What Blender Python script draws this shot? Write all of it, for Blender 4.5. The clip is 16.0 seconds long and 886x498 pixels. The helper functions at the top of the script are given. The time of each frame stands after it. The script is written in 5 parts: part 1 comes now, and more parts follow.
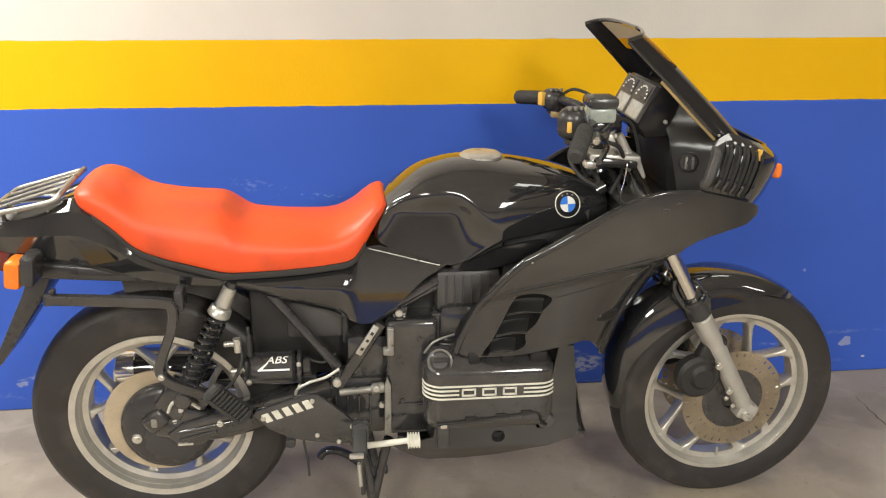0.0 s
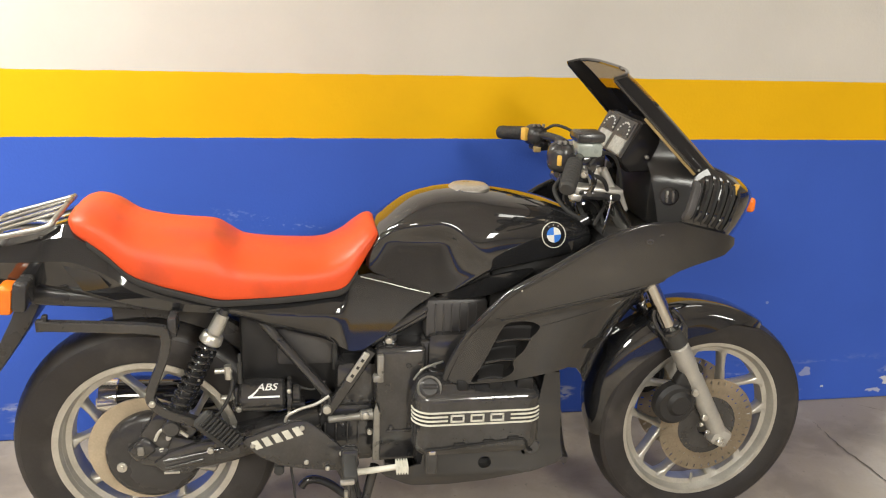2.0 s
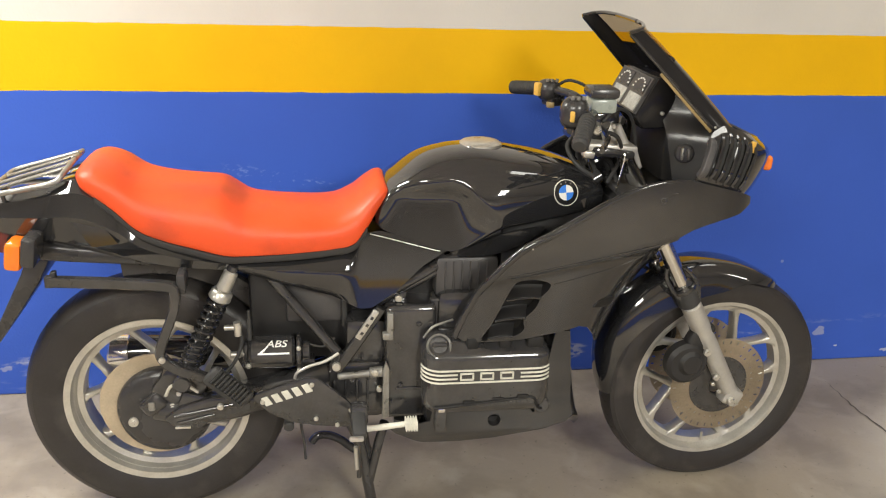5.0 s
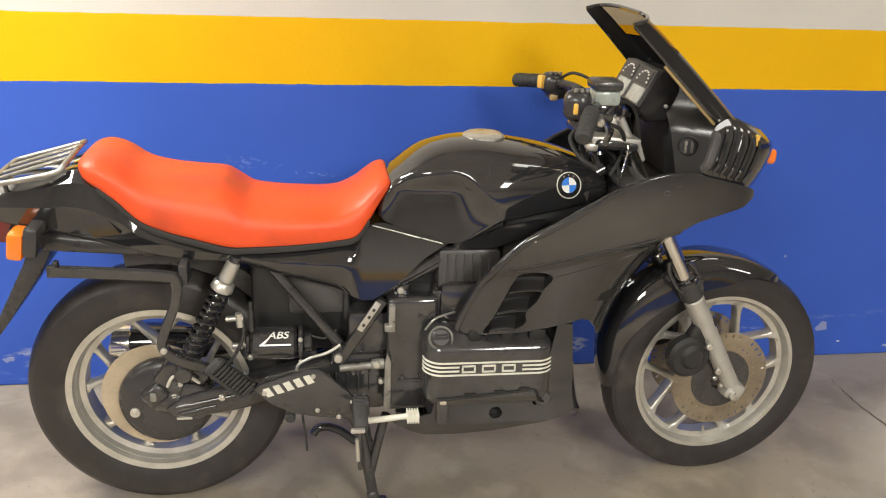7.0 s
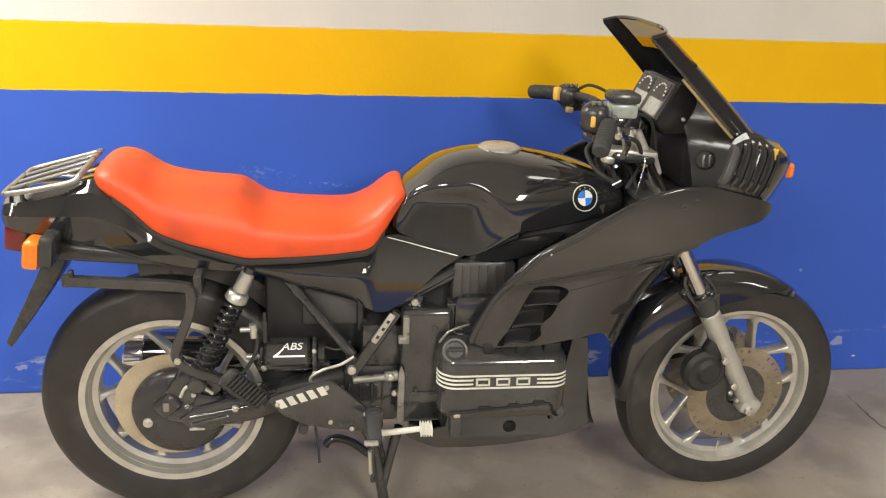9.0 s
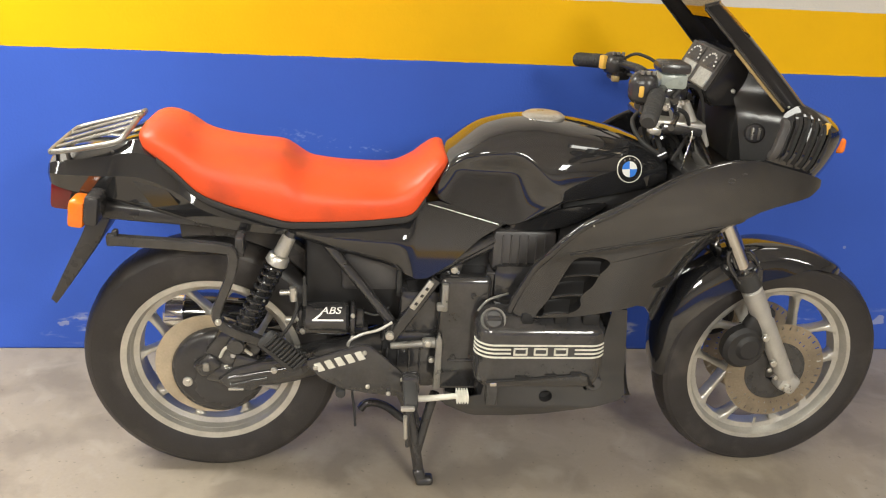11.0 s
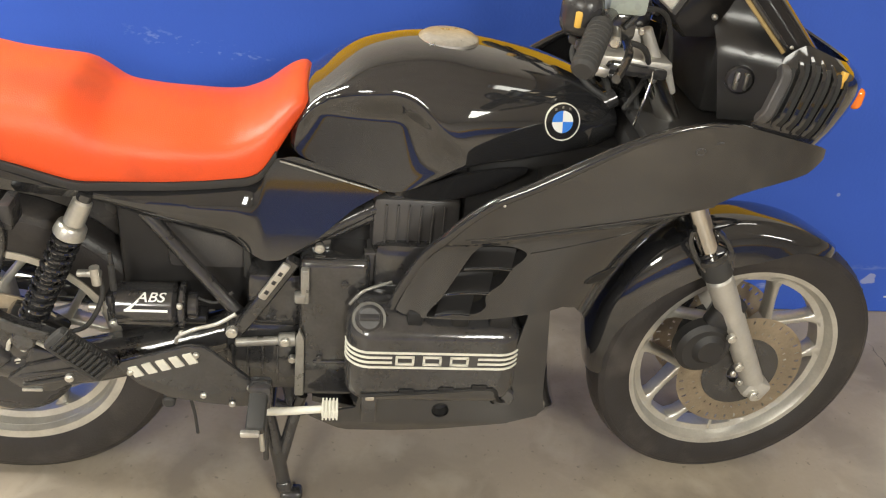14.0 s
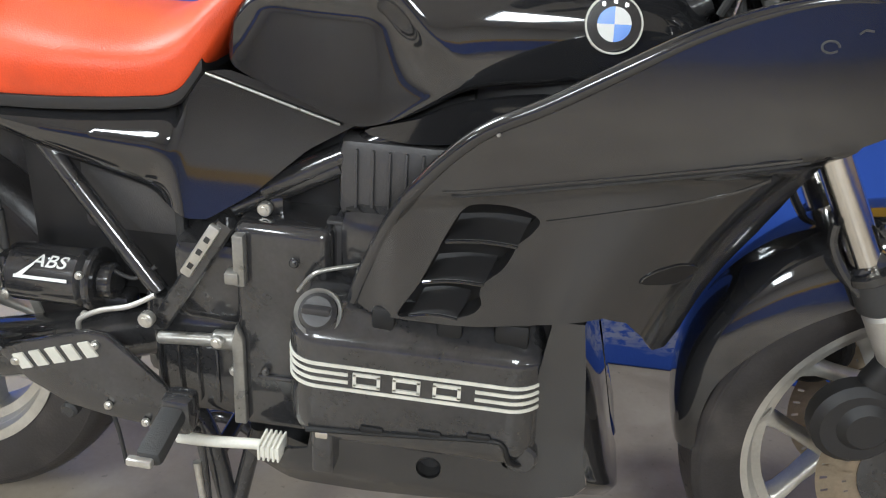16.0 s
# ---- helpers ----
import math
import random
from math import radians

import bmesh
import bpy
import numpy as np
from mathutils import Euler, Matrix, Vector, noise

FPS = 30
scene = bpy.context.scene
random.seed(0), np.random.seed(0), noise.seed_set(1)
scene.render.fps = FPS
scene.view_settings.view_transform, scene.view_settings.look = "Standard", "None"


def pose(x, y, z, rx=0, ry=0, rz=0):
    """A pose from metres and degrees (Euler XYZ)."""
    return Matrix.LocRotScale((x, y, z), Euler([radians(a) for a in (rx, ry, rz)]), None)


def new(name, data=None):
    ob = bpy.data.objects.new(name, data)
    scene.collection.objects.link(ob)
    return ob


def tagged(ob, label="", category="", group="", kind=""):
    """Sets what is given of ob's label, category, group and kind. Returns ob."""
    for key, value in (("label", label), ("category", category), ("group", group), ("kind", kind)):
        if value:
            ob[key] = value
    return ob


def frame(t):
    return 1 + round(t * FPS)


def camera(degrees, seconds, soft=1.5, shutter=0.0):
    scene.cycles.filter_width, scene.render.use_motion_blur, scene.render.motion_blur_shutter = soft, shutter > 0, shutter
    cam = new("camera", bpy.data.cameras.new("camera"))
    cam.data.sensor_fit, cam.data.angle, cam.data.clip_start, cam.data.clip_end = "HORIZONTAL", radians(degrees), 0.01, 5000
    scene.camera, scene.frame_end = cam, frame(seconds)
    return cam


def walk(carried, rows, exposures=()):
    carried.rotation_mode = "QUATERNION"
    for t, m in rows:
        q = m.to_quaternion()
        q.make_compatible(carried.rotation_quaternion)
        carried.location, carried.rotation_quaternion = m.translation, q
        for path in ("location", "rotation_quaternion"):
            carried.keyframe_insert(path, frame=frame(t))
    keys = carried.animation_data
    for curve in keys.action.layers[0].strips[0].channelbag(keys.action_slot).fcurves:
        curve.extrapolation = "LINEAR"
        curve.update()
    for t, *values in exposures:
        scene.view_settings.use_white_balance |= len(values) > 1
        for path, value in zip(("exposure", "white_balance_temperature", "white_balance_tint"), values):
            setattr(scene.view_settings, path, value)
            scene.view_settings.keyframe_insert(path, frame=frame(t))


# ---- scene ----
cam = camera(53.36, 16.0, soft=1.15)

# ---- camera: seconds, x, y, z, yaw, pitch, roll ----
PATH = (
    (0, 0.505, -2.109, 1.526, -6.04, -20.03, 0.54),
    (0.5, 0.436, -2.144, 1.528, -6.99, -18.11, 0.68),
    (1, 0.404, -2.154, 1.523, -8.17, -17.40, 1.58),
    (1.5, 0.395, -2.160, 1.522, -8.79, -17.29, 1.83),
    (2, 0.393, -2.153, 1.521, -9.64, -17.50, 2.07),
    (2.5, 0.396, -2.138, 1.526, -10.34, -18.38, 2.48),
    (3, 0.396, -2.126, 1.520, -10.91, -18.69, 2.61),
    (3.5, 0.399, -2.121, 1.524, -11.89, -18.55, 2.20),
    (4, 0.410, -2.125, 1.519, -10.09, -19.40, 1.75),
    (4.5, 0.405, -2.129, 1.522, -8.92, -20.21, 1.94),
    (7, 0.406, -2.130, 1.512, -8.64, -20.78, 2.33),
    (7.5, 0.401, -2.129, 1.515, -8.13, -20.55, 2.58),
    (8, 0.397, -2.123, 1.516, -8.07, -20.15, 2.52),
    (10.5, 0.379, -2.111, 1.515, -7.10, -21.54, 2.98),
    (11, 0.370, -2.105, 1.514, -5.98, -22.50, 3.27),
    (11.5, 0.365, -2.097, 1.515, -4.21, -22.58, 3.13),
    (12, 0.388, -2.047, 1.505, -5.73, -24.84, 2.76),
    (12.5, 0.476, -1.906, 1.495, -5.47, -26.70, 1.99),
    (13, 0.568, -1.776, 1.497, -3.76, -27.21, 2.88),
    (13.5, 0.613, -1.667, 1.497, -4.12, -28.53, 3.13),
    (14, 0.630, -1.505, 1.484, -8.37, -31.20, 6.35),
    (14.5, 0.744, -1.415, 1.467, -5.39, -32.76, 5.69),
    (15, 0.887, -1.348, 1.414, 2.67, -34.80, 4.82),
    (15.5, 0.920, -1.238, 1.334, 3.42, -34.51, 4.62),
    (16, 0.960, -1.134, 1.098, 6.92, -25.84, 3.60),
)
walk(cam, [(t, pose(x, y, z) @ pose(0, 0, 0, 90 + p, 0, w) @ pose(0, 0, 0, 0, 0, r)) for t, x, y, z, w, p, r in PATH],
     exposures=((0, 0.50, 6500, 5), (12, 0.50, 6500, 5), (13.2, 0.61, 6550, 4), (14.8, 0.61, 6550, 4), (15.5, 0.58, 6350, 4), (16, 0.46, 5600, 4)))

# ---- world and lamps ----
world = bpy.data.worlds.new("garage_air")
scene.world = world
world.use_nodes = True
world.node_tree.nodes["Background"].inputs[0].default_value = (0.9, 0.93, 1.0, 1)
world.node_tree.nodes["Background"].inputs[1].default_value = 0.02

CEIL = 2.75
# unseen lamps, most of them added and sized to balance brightness and soften shadows
TUBES = ((-1.5, -0.15, 72, 1.2, 0.26), (-1.0, -3.6, 100, 0.9, 1.5), (2.0, -3.8, 146, 0.8, 1.5), (-4.2, -3.4, 56, 1.2, 0.26), (5.6, -4.2, 34, 1.2, 0.26), (2.2, -0.35, 5, 1.2, 0.26), (4.9, 2.6, 60, 1.2, 0.26))
for x, y, watts, long, wide in TUBES:
    lamp = bpy.data.lights.new("tube_light", "AREA")
    lamp.shape, lamp.size, lamp.size_y, lamp.energy, lamp.color = "RECTANGLE", long, wide, watts, (1.0, 0.958, 0.895)
    new("tube_light", lamp).matrix_world = pose(x, y, CEIL - 0.115)


# ---- materials ----
def mat(name, color, rough=0.5, metal=0.0, vary=0.15, size=12.0, bump=0.0, fine=180.0, coat=0.0, mottle=0.12, alpha=0.0):
    """A procedural surface: colour varied at two scales, roughness mottled, fine relief."""
    m = bpy.data.materials.new(name)
    m.use_nodes = True
    nt = m.node_tree
    n, l = nt.nodes, nt.links
    b = n["Principled BSDF"]
    tc = n.new("ShaderNodeTexCoord")
    a1, a2 = n.new("ShaderNodeTexNoise"), n.new("ShaderNodeTexNoise")
    a1.inputs["Scale"].default_value, a2.inputs["Scale"].default_value = size, fine
    a1.inputs["Detail"].default_value, a2.inputs["Detail"].default_value = 5, 3
    l.new(tc.outputs["Object"], a1.inputs["Vector"])
    l.new(tc.outputs["Object"], a2.inputs["Vector"])
    add = n.new("ShaderNodeMath")
    add.operation = "MULTIPLY_ADD"
    add.inputs[1].default_value = 0.4
    l.new(a2.outputs["Fac"], add.inputs[0])
    l.new(a1.outputs["Fac"], add.inputs[2])
    ramp = n.new("ShaderNodeMapRange")
    ramp.inputs["From Min"].default_value, ramp.inputs["From Max"].default_value = 0.4, 1.0
    ramp.inputs["To Min"].default_value, ramp.inputs["To Max"].default_value = 1 - vary, 1 + vary
    l.new(add.outputs[0], ramp.inputs["Value"])
    mul = n.new("ShaderNodeVectorMath")
    mul.operation = "SCALE"
    mul.inputs[0].default_value = color
    l.new(ramp.outputs[0], mul.inputs["Scale"])
    l.new(mul.outputs[0], b.inputs["Base Color"])
    rr = n.new("ShaderNodeMapRange")
    rr.inputs["From Min"].default_value, rr.inputs["From Max"].default_value = 0.3, 0.7
    rr.inputs["To Min"].default_value, rr.inputs["To Max"].default_value = max(0.02, rough - mottle * rough), min(1, rough + mottle * rough * 2)
    l.new(a1.outputs["Fac"], rr.inputs["Value"])
    l.new(rr.outputs[0], b.inputs["Roughness"])
    b.inputs["Metallic"].default_value = metal
    b.inputs["Coat Weight"].default_value = coat
    b.inputs["Coat Roughness"].default_value = 0.06
    if bump:
        bp = n.new("ShaderNodeBump")
        bp.inputs["Strength"].default_value, bp.inputs["Distance"].default_value = bump, 0.002
        l.new(a2.outputs["Fac"], bp.inputs["Height"])
        l.new(bp.outputs[0], b.inputs["Normal"])
    return m


PAINT = mat("black_gloss_paint", (0.0182, 0.0180, 0.0192), 0.06, vary=0.15, size=3, coat=1.0, mottle=0.05)
FAIRING = mat("black_fairing_paint", (0.0190, 0.0187, 0.0198), 0.12, vary=0.2, size=5, mottle=0.25, coat=0.8)
PLASTIC = mat("black_plastic", (0.038, 0.0360, 0.0362), 0.26, vary=0.25, bump=0.12)
DASH = mat("grey_trim_plastic", (0.064, 0.0605, 0.0600), 0.33, vary=0.2, bump=0.25, fine=400)
METALBLACK = mat("black_engine_enamel", (0.032, 0.0310, 0.0316), 0.14, vary=0.35, size=18, bump=0.07, coat=0.8)
BORDER = mat("tinted_border", (0.020, 0.0188, 0.0190), 0.10, vary=0.1)
BORDER.node_tree.nodes["Principled BSDF"].inputs["Specular IOR Level"].default_value = 0.16
DEEP = mat("black_recess", (0.025, 0.0238, 0.0236), 0.5)
INNER = mat("black_inner_panel", (0.018, 0.0170, 0.0170), 0.5)
# near-black that paints the shade inside openings, notches and gaps
GAPSHADE = mat("painted_gap_shade", (0.007, 0.0065, 0.0065), 0.6)
RUBBER = mat("tyre_rubber", (0.0250, 0.0224, 0.0220), 0.40, vary=0.25, size=14, bump=0.3, fine=220)
GRIP = mat("grip_rubber", (0.035, 0.034, 0.033), 0.6, bump=0.5, fine=500)
ALLOY = mat("cast_alloy", (0.56, 0.54, 0.49), 0.32, 0.7, vary=0.18, size=20, bump=0.1)
SLIDER = mat("fork_alloy", (0.50, 0.48, 0.44), 0.38, 0.55, vary=0.12, size=25, bump=0.06)
CAST = mat("grey_cast_metal", (0.30, 0.29, 0.265), 0.3, 0.6, vary=0.25, size=30, bump=0.1)
STEEL = mat("polished_steel", (0.72, 0.70, 0.66), 0.16, 1.0, vary=0.1)
DISC = mat("worn_brake_disc", (0.48, 0.40, 0.29), 0.42, 0.45, vary=0.25, size=9, bump=0.1)
BOLT = mat("zinc_bolt", (0.62, 0.60, 0.55), 0.3, 0.8, vary=0.2, size=60)
SEAT = mat("orange_red_vinyl", (0.76, 0.080, 0.016), 0.40, vary=0.16, size=4, bump=0.25, fine=420)
AMBER = mat("amber_lens", (0.90, 0.20, 0.015), 0.18, vary=0.12, size=40, coat=0.5)
YELLOW = mat("yellow_plastic", (0.75, 0.45, 0.08), 0.4)
RED = mat("red_lens", (0.13, 0.010, 0.009), 0.15, coat=0.5)
WHITE = mat("white_print", (0.80, 0.80, 0.77), 0.4, vary=0.06)
GREYWHITE = mat("pale_rubber", (0.66, 0.64, 0.56), 0.5, vary=0.15, size=30)
BLUE = mat("blue_enamel", (0.05, 0.22, 0.75), 0.2, vary=0.05)
RESERVOIR = mat("translucent_reservoir", (0.30, 0.33, 0.30), 0.25, vary=0.15, size=30)
LABEL = mat("grey_dial_face", (0.46, 0.46, 0.43), 0.2, vary=0.3, size=45)
CONCRETE = mat("grey_garage_concrete", (0.76, 0.74, 0.70), 0.8, vary=0.12, size=2.5, bump=0.25, fine=60)
CRACK = mat("dark_joint", (0.10, 0.088, 0.072), 0.9)
TRIMBLACK = mat("black_inner_trim", (0.017, 0.0162, 0.0162), 0.22, vary=0.2, bump=0.04, fine=400)
# tan that paints a wall reflection on the screen edge; also a switch colour
TANTONE = mat("tan_reflection_and_switch", (0.36, 0.26, 0.11), 0.35)
LAMP = mat("lamp_housing", (0.75, 0.75, 0.73), 0.4)


def grime(m, color, lo, hi, size):
    """Mixes irregular soiling into a surface."""
    n, l = m.node_tree.nodes, m.node_tree.links
    b = n["Principled BSDF"]
    tc, t, r, x = n.new("ShaderNodeTexCoord"), n.new("ShaderNodeTexNoise"), n.new("ShaderNodeMapRange"), n.new("ShaderNodeMix")
    t.inputs["Scale"].default_value, t.inputs["Detail"].default_value = size, 6
    r.inputs["From Min"].default_value, r.inputs["From Max"].default_value, r.inputs["To Max"].default_value = lo, hi, 0.6
    x.data_type = "RGBA"
    x.inputs[7].default_value = (*color, 1)
    l.new(tc.outputs["Object"], t.inputs["Vector"])
    l.new(t.outputs["Fac"], r.inputs["Value"])
    l.new(r.outputs[0], x.inputs[0])
    l.new(b.inputs["Base Color"].links[0].from_socket, x.inputs[6])
    l.new(x.outputs[2], b.inputs["Base Color"])


grime(SEAT, (0.40, 0.052, 0.02), 0.53, 0.70, 6.0)
grime(RUBBER, (0.075, 0.066, 0.060), 0.55, 0.72, 9)
grime(DISC, (0.36, 0.30, 0.22), 0.50, 0.68, 16)


def smoke():
    """Smoked polycarbonate: dark and glossy, with some of the light let through."""
    m = bpy.data.materials.new("smoked_screen")
    m.use_nodes = True
    n, l = m.node_tree.nodes, m.node_tree.links
    b = n["Principled BSDF"]
    b.inputs["Base Color"].default_value = (0.012, 0.011, 0.010, 1)
    b.inputs["Roughness"].default_value = 0.07
    tr, mx = n.new("ShaderNodeBsdfTransparent"), n.new("ShaderNodeMixShader")
    tr.inputs[0].default_value = (0.80, 0.73, 0.62, 1)
    mx.inputs[0].default_value = 0.84
    l.new(b.outputs[0], mx.inputs[1])
    l.new(tr.outputs[0], mx.inputs[2])
    l.new(mx.outputs[0], n["Material Output"].inputs[0])
    return m


SMOKE = smoke()


def wall_paint():
    """Blue, yellow and white bands by height, with scuffs, flaked paint near the floor and roller texture."""
    m = bpy.data.materials.new("banded_wall_paint")
    m.use_nodes = True
    n, l = m.node_tree.nodes, m.node_tree.links
    b = n["Principled BSDF"]
    geo = n.new("ShaderNodeNewGeometry")
    sep = n.new("ShaderNodeSeparateXYZ")
    l.new(geo.outputs["Position"], sep.inputs[0])

    def noise_at(scale, detail=4):
        t = n.new("ShaderNodeTexNoise")
        t.inputs["Scale"].default_value, t.inputs["Detail"].default_value = scale, detail
        l.new(geo.outputs["Position"], t.inputs["Vector"])
        return t.outputs["Fac"]

    def math_node(op, a, c, d=None):
        t = n.new("ShaderNodeMath")
        t.operation = op
        for k, v in enumerate((a, c, d)):
            if v is None:
                continue
            if isinstance(v, (int, float)):
                t.inputs[k].default_value = v
            else:
                l.new(v, t.inputs[k])
        return t.outputs[0]

    def mix(fac, a, c):
        t = n.new("ShaderNodeMix")
        t.data_type = "RGBA"
        for sock, v in ((t.inputs[0], fac), (t.inputs[6], a), (t.inputs[7], c)):
            if isinstance(v, tuple):
                sock.default_value = (*v, 1)
            else:
                l.new(v, sock)
        return t.outputs[2]

    def between(v, lo, hi, soft):
        t = n.new("ShaderNodeMapRange")
        t.interpolation_type = "SMOOTHSTEP"
        t.inputs["From Min"].default_value, t.inputs["From Max"].default_value = lo - soft, lo + soft
        l.new(v, t.inputs["Value"])
        u = n.new("ShaderNodeMapRange")
        u.interpolation_type = "SMOOTHSTEP"
        u.inputs["From Min"].default_value, u.inputs["From Max"].default_value = hi + soft, hi - soft
        l.new(v, u.inputs["Value"])
        return math_node("MULTIPLY", t.outputs[0], u.outputs[0])

    z = math_node("MULTIPLY_ADD", noise_at(14), 0.006, math_node("ADD", sep.outputs[2], -0.003))
    col = mix(math_node("GREATER_THAN", z, 1.008), (0.045, 0.112, 0.53), (0.85, 0.475, 0.001))
    col = mix(math_node("GREATER_THAN", z, 1.2077), col, (0.67, 0.635, 0.59))
    x, zz = sep.outputs[0], sep.outputs[2]
    def streak(sx, sz, detail):
        mp = n.new("ShaderNodeMapping")
        mp.inputs["Scale"].default_value = (sx, 1, sz)
        l.new(geo.outputs["Position"], mp.inputs[0])
        t = n.new("ShaderNodeTexNoise")
        t.inputs["Scale"].default_value, t.inputs["Detail"].default_value = 1.0, detail
        l.new(mp.outputs[0], t.inputs["Vector"])
        return t.outputs["Fac"]
    grain, broad = streak(48, 85, 8), streak(4, 17, 6)
    # rubbed smear behind the seat, and small nicks
    smear = math_node("MULTIPLY", between(x, 0.14, 0.46, 0.05), between(math_node("MULTIPLY_ADD", x, 0.17, zz), 0.775, 0.805, 0.02))
    smear = math_node("MULTIPLY", smear, between(grain, 0.625, 2.0, 0.05))
    low = math_node("MULTIPLY", between(zz, 0.03, 0.15, 0.05), between(broad, 0.585, 2.0, 0.05))
    low = math_node("MULTIPLY", low, between(grain, 0.46, 2.0, 0.08))
    col = mix(math_node("MULTIPLY", low, 0.6), col, (0.55, 0.57, 0.62))
    col = mix(math_node("MULTIPLY", smear, 0.32), col, (0.36, 0.46, 0.74))
    for x0, x1, z0, z1, soft, level, most in ((2.590, 2.665, 0.062, 0.092, 0.03, 0.40, 0.9), (2.53, 2.62, 0.026, 0.040, 0.02, 0.46, 0.6), (2.24, 2.30, 0.105, 0.145, 0.03, 0.50, 0.4), (2.344, 2.358, 0.056, 0.062, 0.004, 0.2, 0.9),
                                              (-0.62, -0.57, 0.085, 0.105, 0.02, 0.48, 0.35), (2.066, 2.076, 0.403, 0.413, 0.006, 0.3, 0.3)):
        spot = math_node("MULTIPLY", between(x, x0, x1, soft), between(zz, z0, z1, soft))
        spot = between(math_node("MULTIPLY_ADD", noise_at(38, 5), 1.3, spot), 1.02 + level * 0.4, 9.0, 0.05)
        col = mix(math_node("MULTIPLY", spot, most), col, (0.62, 0.62, 0.62))
    t = n.new("ShaderNodeVectorMath")
    t.operation = "SCALE"
    l.new(col, t.inputs[0])
    l.new(math_node("MULTIPLY_ADD", noise_at(2.2, 6), 0.3, 0.85), t.inputs["Scale"])
    l.new(t.outputs[0], b.inputs["Base Color"])
    b.inputs["Roughness"].default_value = 0.55
    b.inputs["Specular IOR Level"].default_value = 0.25
    bp = n.new("ShaderNodeBump")
    bp.inputs["Strength"].default_value, bp.inputs["Distance"].default_value = 0.35, 0.003
    l.new(noise_at(120, 4), bp.inputs["Height"])
    l.new(bp.outputs[0], b.inputs["Normal"])
    return m


def floor_paint():
    """Sealed garage concrete: tan, with grey-brown stains at three sizes, worn gloss and fine grit."""
    m = mat("stained_garage_floor", (0.335, 0.284, 0.221), 0.42, vary=0.14, size=2.0, bump=0.16, fine=90, mottle=0.3)
    n, l = m.node_tree.nodes, m.node_tree.links
    b = n["Principled BSDF"]
    tc = n.new("ShaderNodeTexCoord")
    col = b.inputs["Base Color"].links[0].from_socket
    for size, detail, warp, lo, hi, most, tint in ((1.7, 6, 0.15, 0.44, 0.62, 0.72, (0.275, 0.232, 0.182)), (4.3, 9, 0.25, 0.50, 0.64, 0.72, (0.200, 0.168, 0.134)),
                                                   (7.0, 9, 0.6, 0.57, 0.74, 0.55, (0.41, 0.36, 0.29)), (55.0, 5, 0.0, 0.65, 0.72, 0.65, (0.16, 0.135, 0.105))):
        s, r, x = n.new("ShaderNodeTexNoise"), n.new("ShaderNodeMapRange"), n.new("ShaderNodeMix")
        s.inputs["Scale"].default_value, s.inputs["Detail"].default_value, s.inputs["Distortion"].default_value = size, detail, warp
        r.inputs["From Min"].default_value, r.inputs["From Max"].default_value, r.inputs["To Max"].default_value = lo, hi, most
        x.data_type = "RGBA"
        x.inputs[7].default_value = (*tint, 1)
        l.new(tc.outputs["Object"], s.inputs["Vector"])
        l.new(s.outputs["Fac"], r.inputs["Value"])
        l.new(r.outputs[0], x.inputs[0])
        l.new(col, x.inputs[6])
        col = x.outputs[2]
    l.new(col, b.inputs["Base Color"])
    return m


WALL, FLOOR = wall_paint(), floor_paint()


# ---- mesh tools ----
def finish(name, bm, material, smooth=40):
    bmesh.ops.recalc_face_normals(bm, faces=bm.faces)
    me = bpy.data.meshes.new(name)
    bm.to_mesh(me)
    bm.free()
    for m in material if isinstance(material, (list, tuple)) else (material,):
        me.materials.append(m)
    if smooth:
        me.shade_smooth()
        me.set_sharp_from_angle(angle=radians(smooth))
    return me


def part(name, bm, material, parent, label="", smooth=40):
    """One mesh object under a thing or under a part."""
    ob = new(name, finish(name, bm, material, smooth))
    ob.parent = parent
    if parent.type == "EMPTY":
        ob.matrix_parent_inverse = Matrix.Translation(parent.location).inverted()
    return tagged(ob, label)


def box(bm, lo, hi, bevel=0.0, turn=None, segments=2):
    """A box between two corners, bevelled, then turned about its middle."""
    made = bmesh.ops.create_cube(bm, size=1)["verts"]
    mid = (Vector(lo) + Vector(hi)) / 2
    for v in made:
        v.co = Vector([v.co[i] * (hi[i] - lo[i]) for i in range(3)])
    if bevel:
        edges = list({e for v in made for e in v.link_edges})
        made = bmesh.ops.bevel(bm, geom=edges, offset=bevel, segments=segments, affect="EDGES", profile=0.5)["verts"]
    verts = {v for v in made if v.is_valid}
    rot = Euler([radians(a) for a in turn]).to_matrix() if turn else Matrix.Identity(3)
    for v in verts:
        v.co = rot @ v.co + mid
    return bm


def boxes(*items):
    bm = bmesh.new()
    for it in items:
        one = bmesh.new()
        box(one, *it)
        me = bpy.data.meshes.new("tmp")
        one.to_mesh(me)
        one.free()
        bm.from_mesh(me)
        bpy.data.meshes.remove(me)
    return bm


def revolve(bm, profile, center, axis="y", segments=72, closed=False):
    """Turns (radius, offset) pairs round an axis through center."""
    rings = []
    for k in range(segments):
        a = 2 * math.pi * k / segments
        c, s = math.cos(a), math.sin(a)
        ring = []
        for r, o in profile:
            p = {"y": (r * c, o, r * s), "x": (o, r * c, r * s), "z": (r * c, r * s, o)}[axis]
            ring.append(bm.verts.new(Vector(center) + Vector(p)))
        rings.append(ring)
    m = len(profile)
    for k in range(segments):
        a, b = rings[k], rings[(k + 1) % segments]
        for j in range(m if closed else m - 1):
            bm.faces.new((a[j], a[(j + 1) % m], b[(j + 1) % m], b[j]))
    bmesh.ops.remove_doubles(bm, verts=bm.verts, dist=1e-6)
    return bm


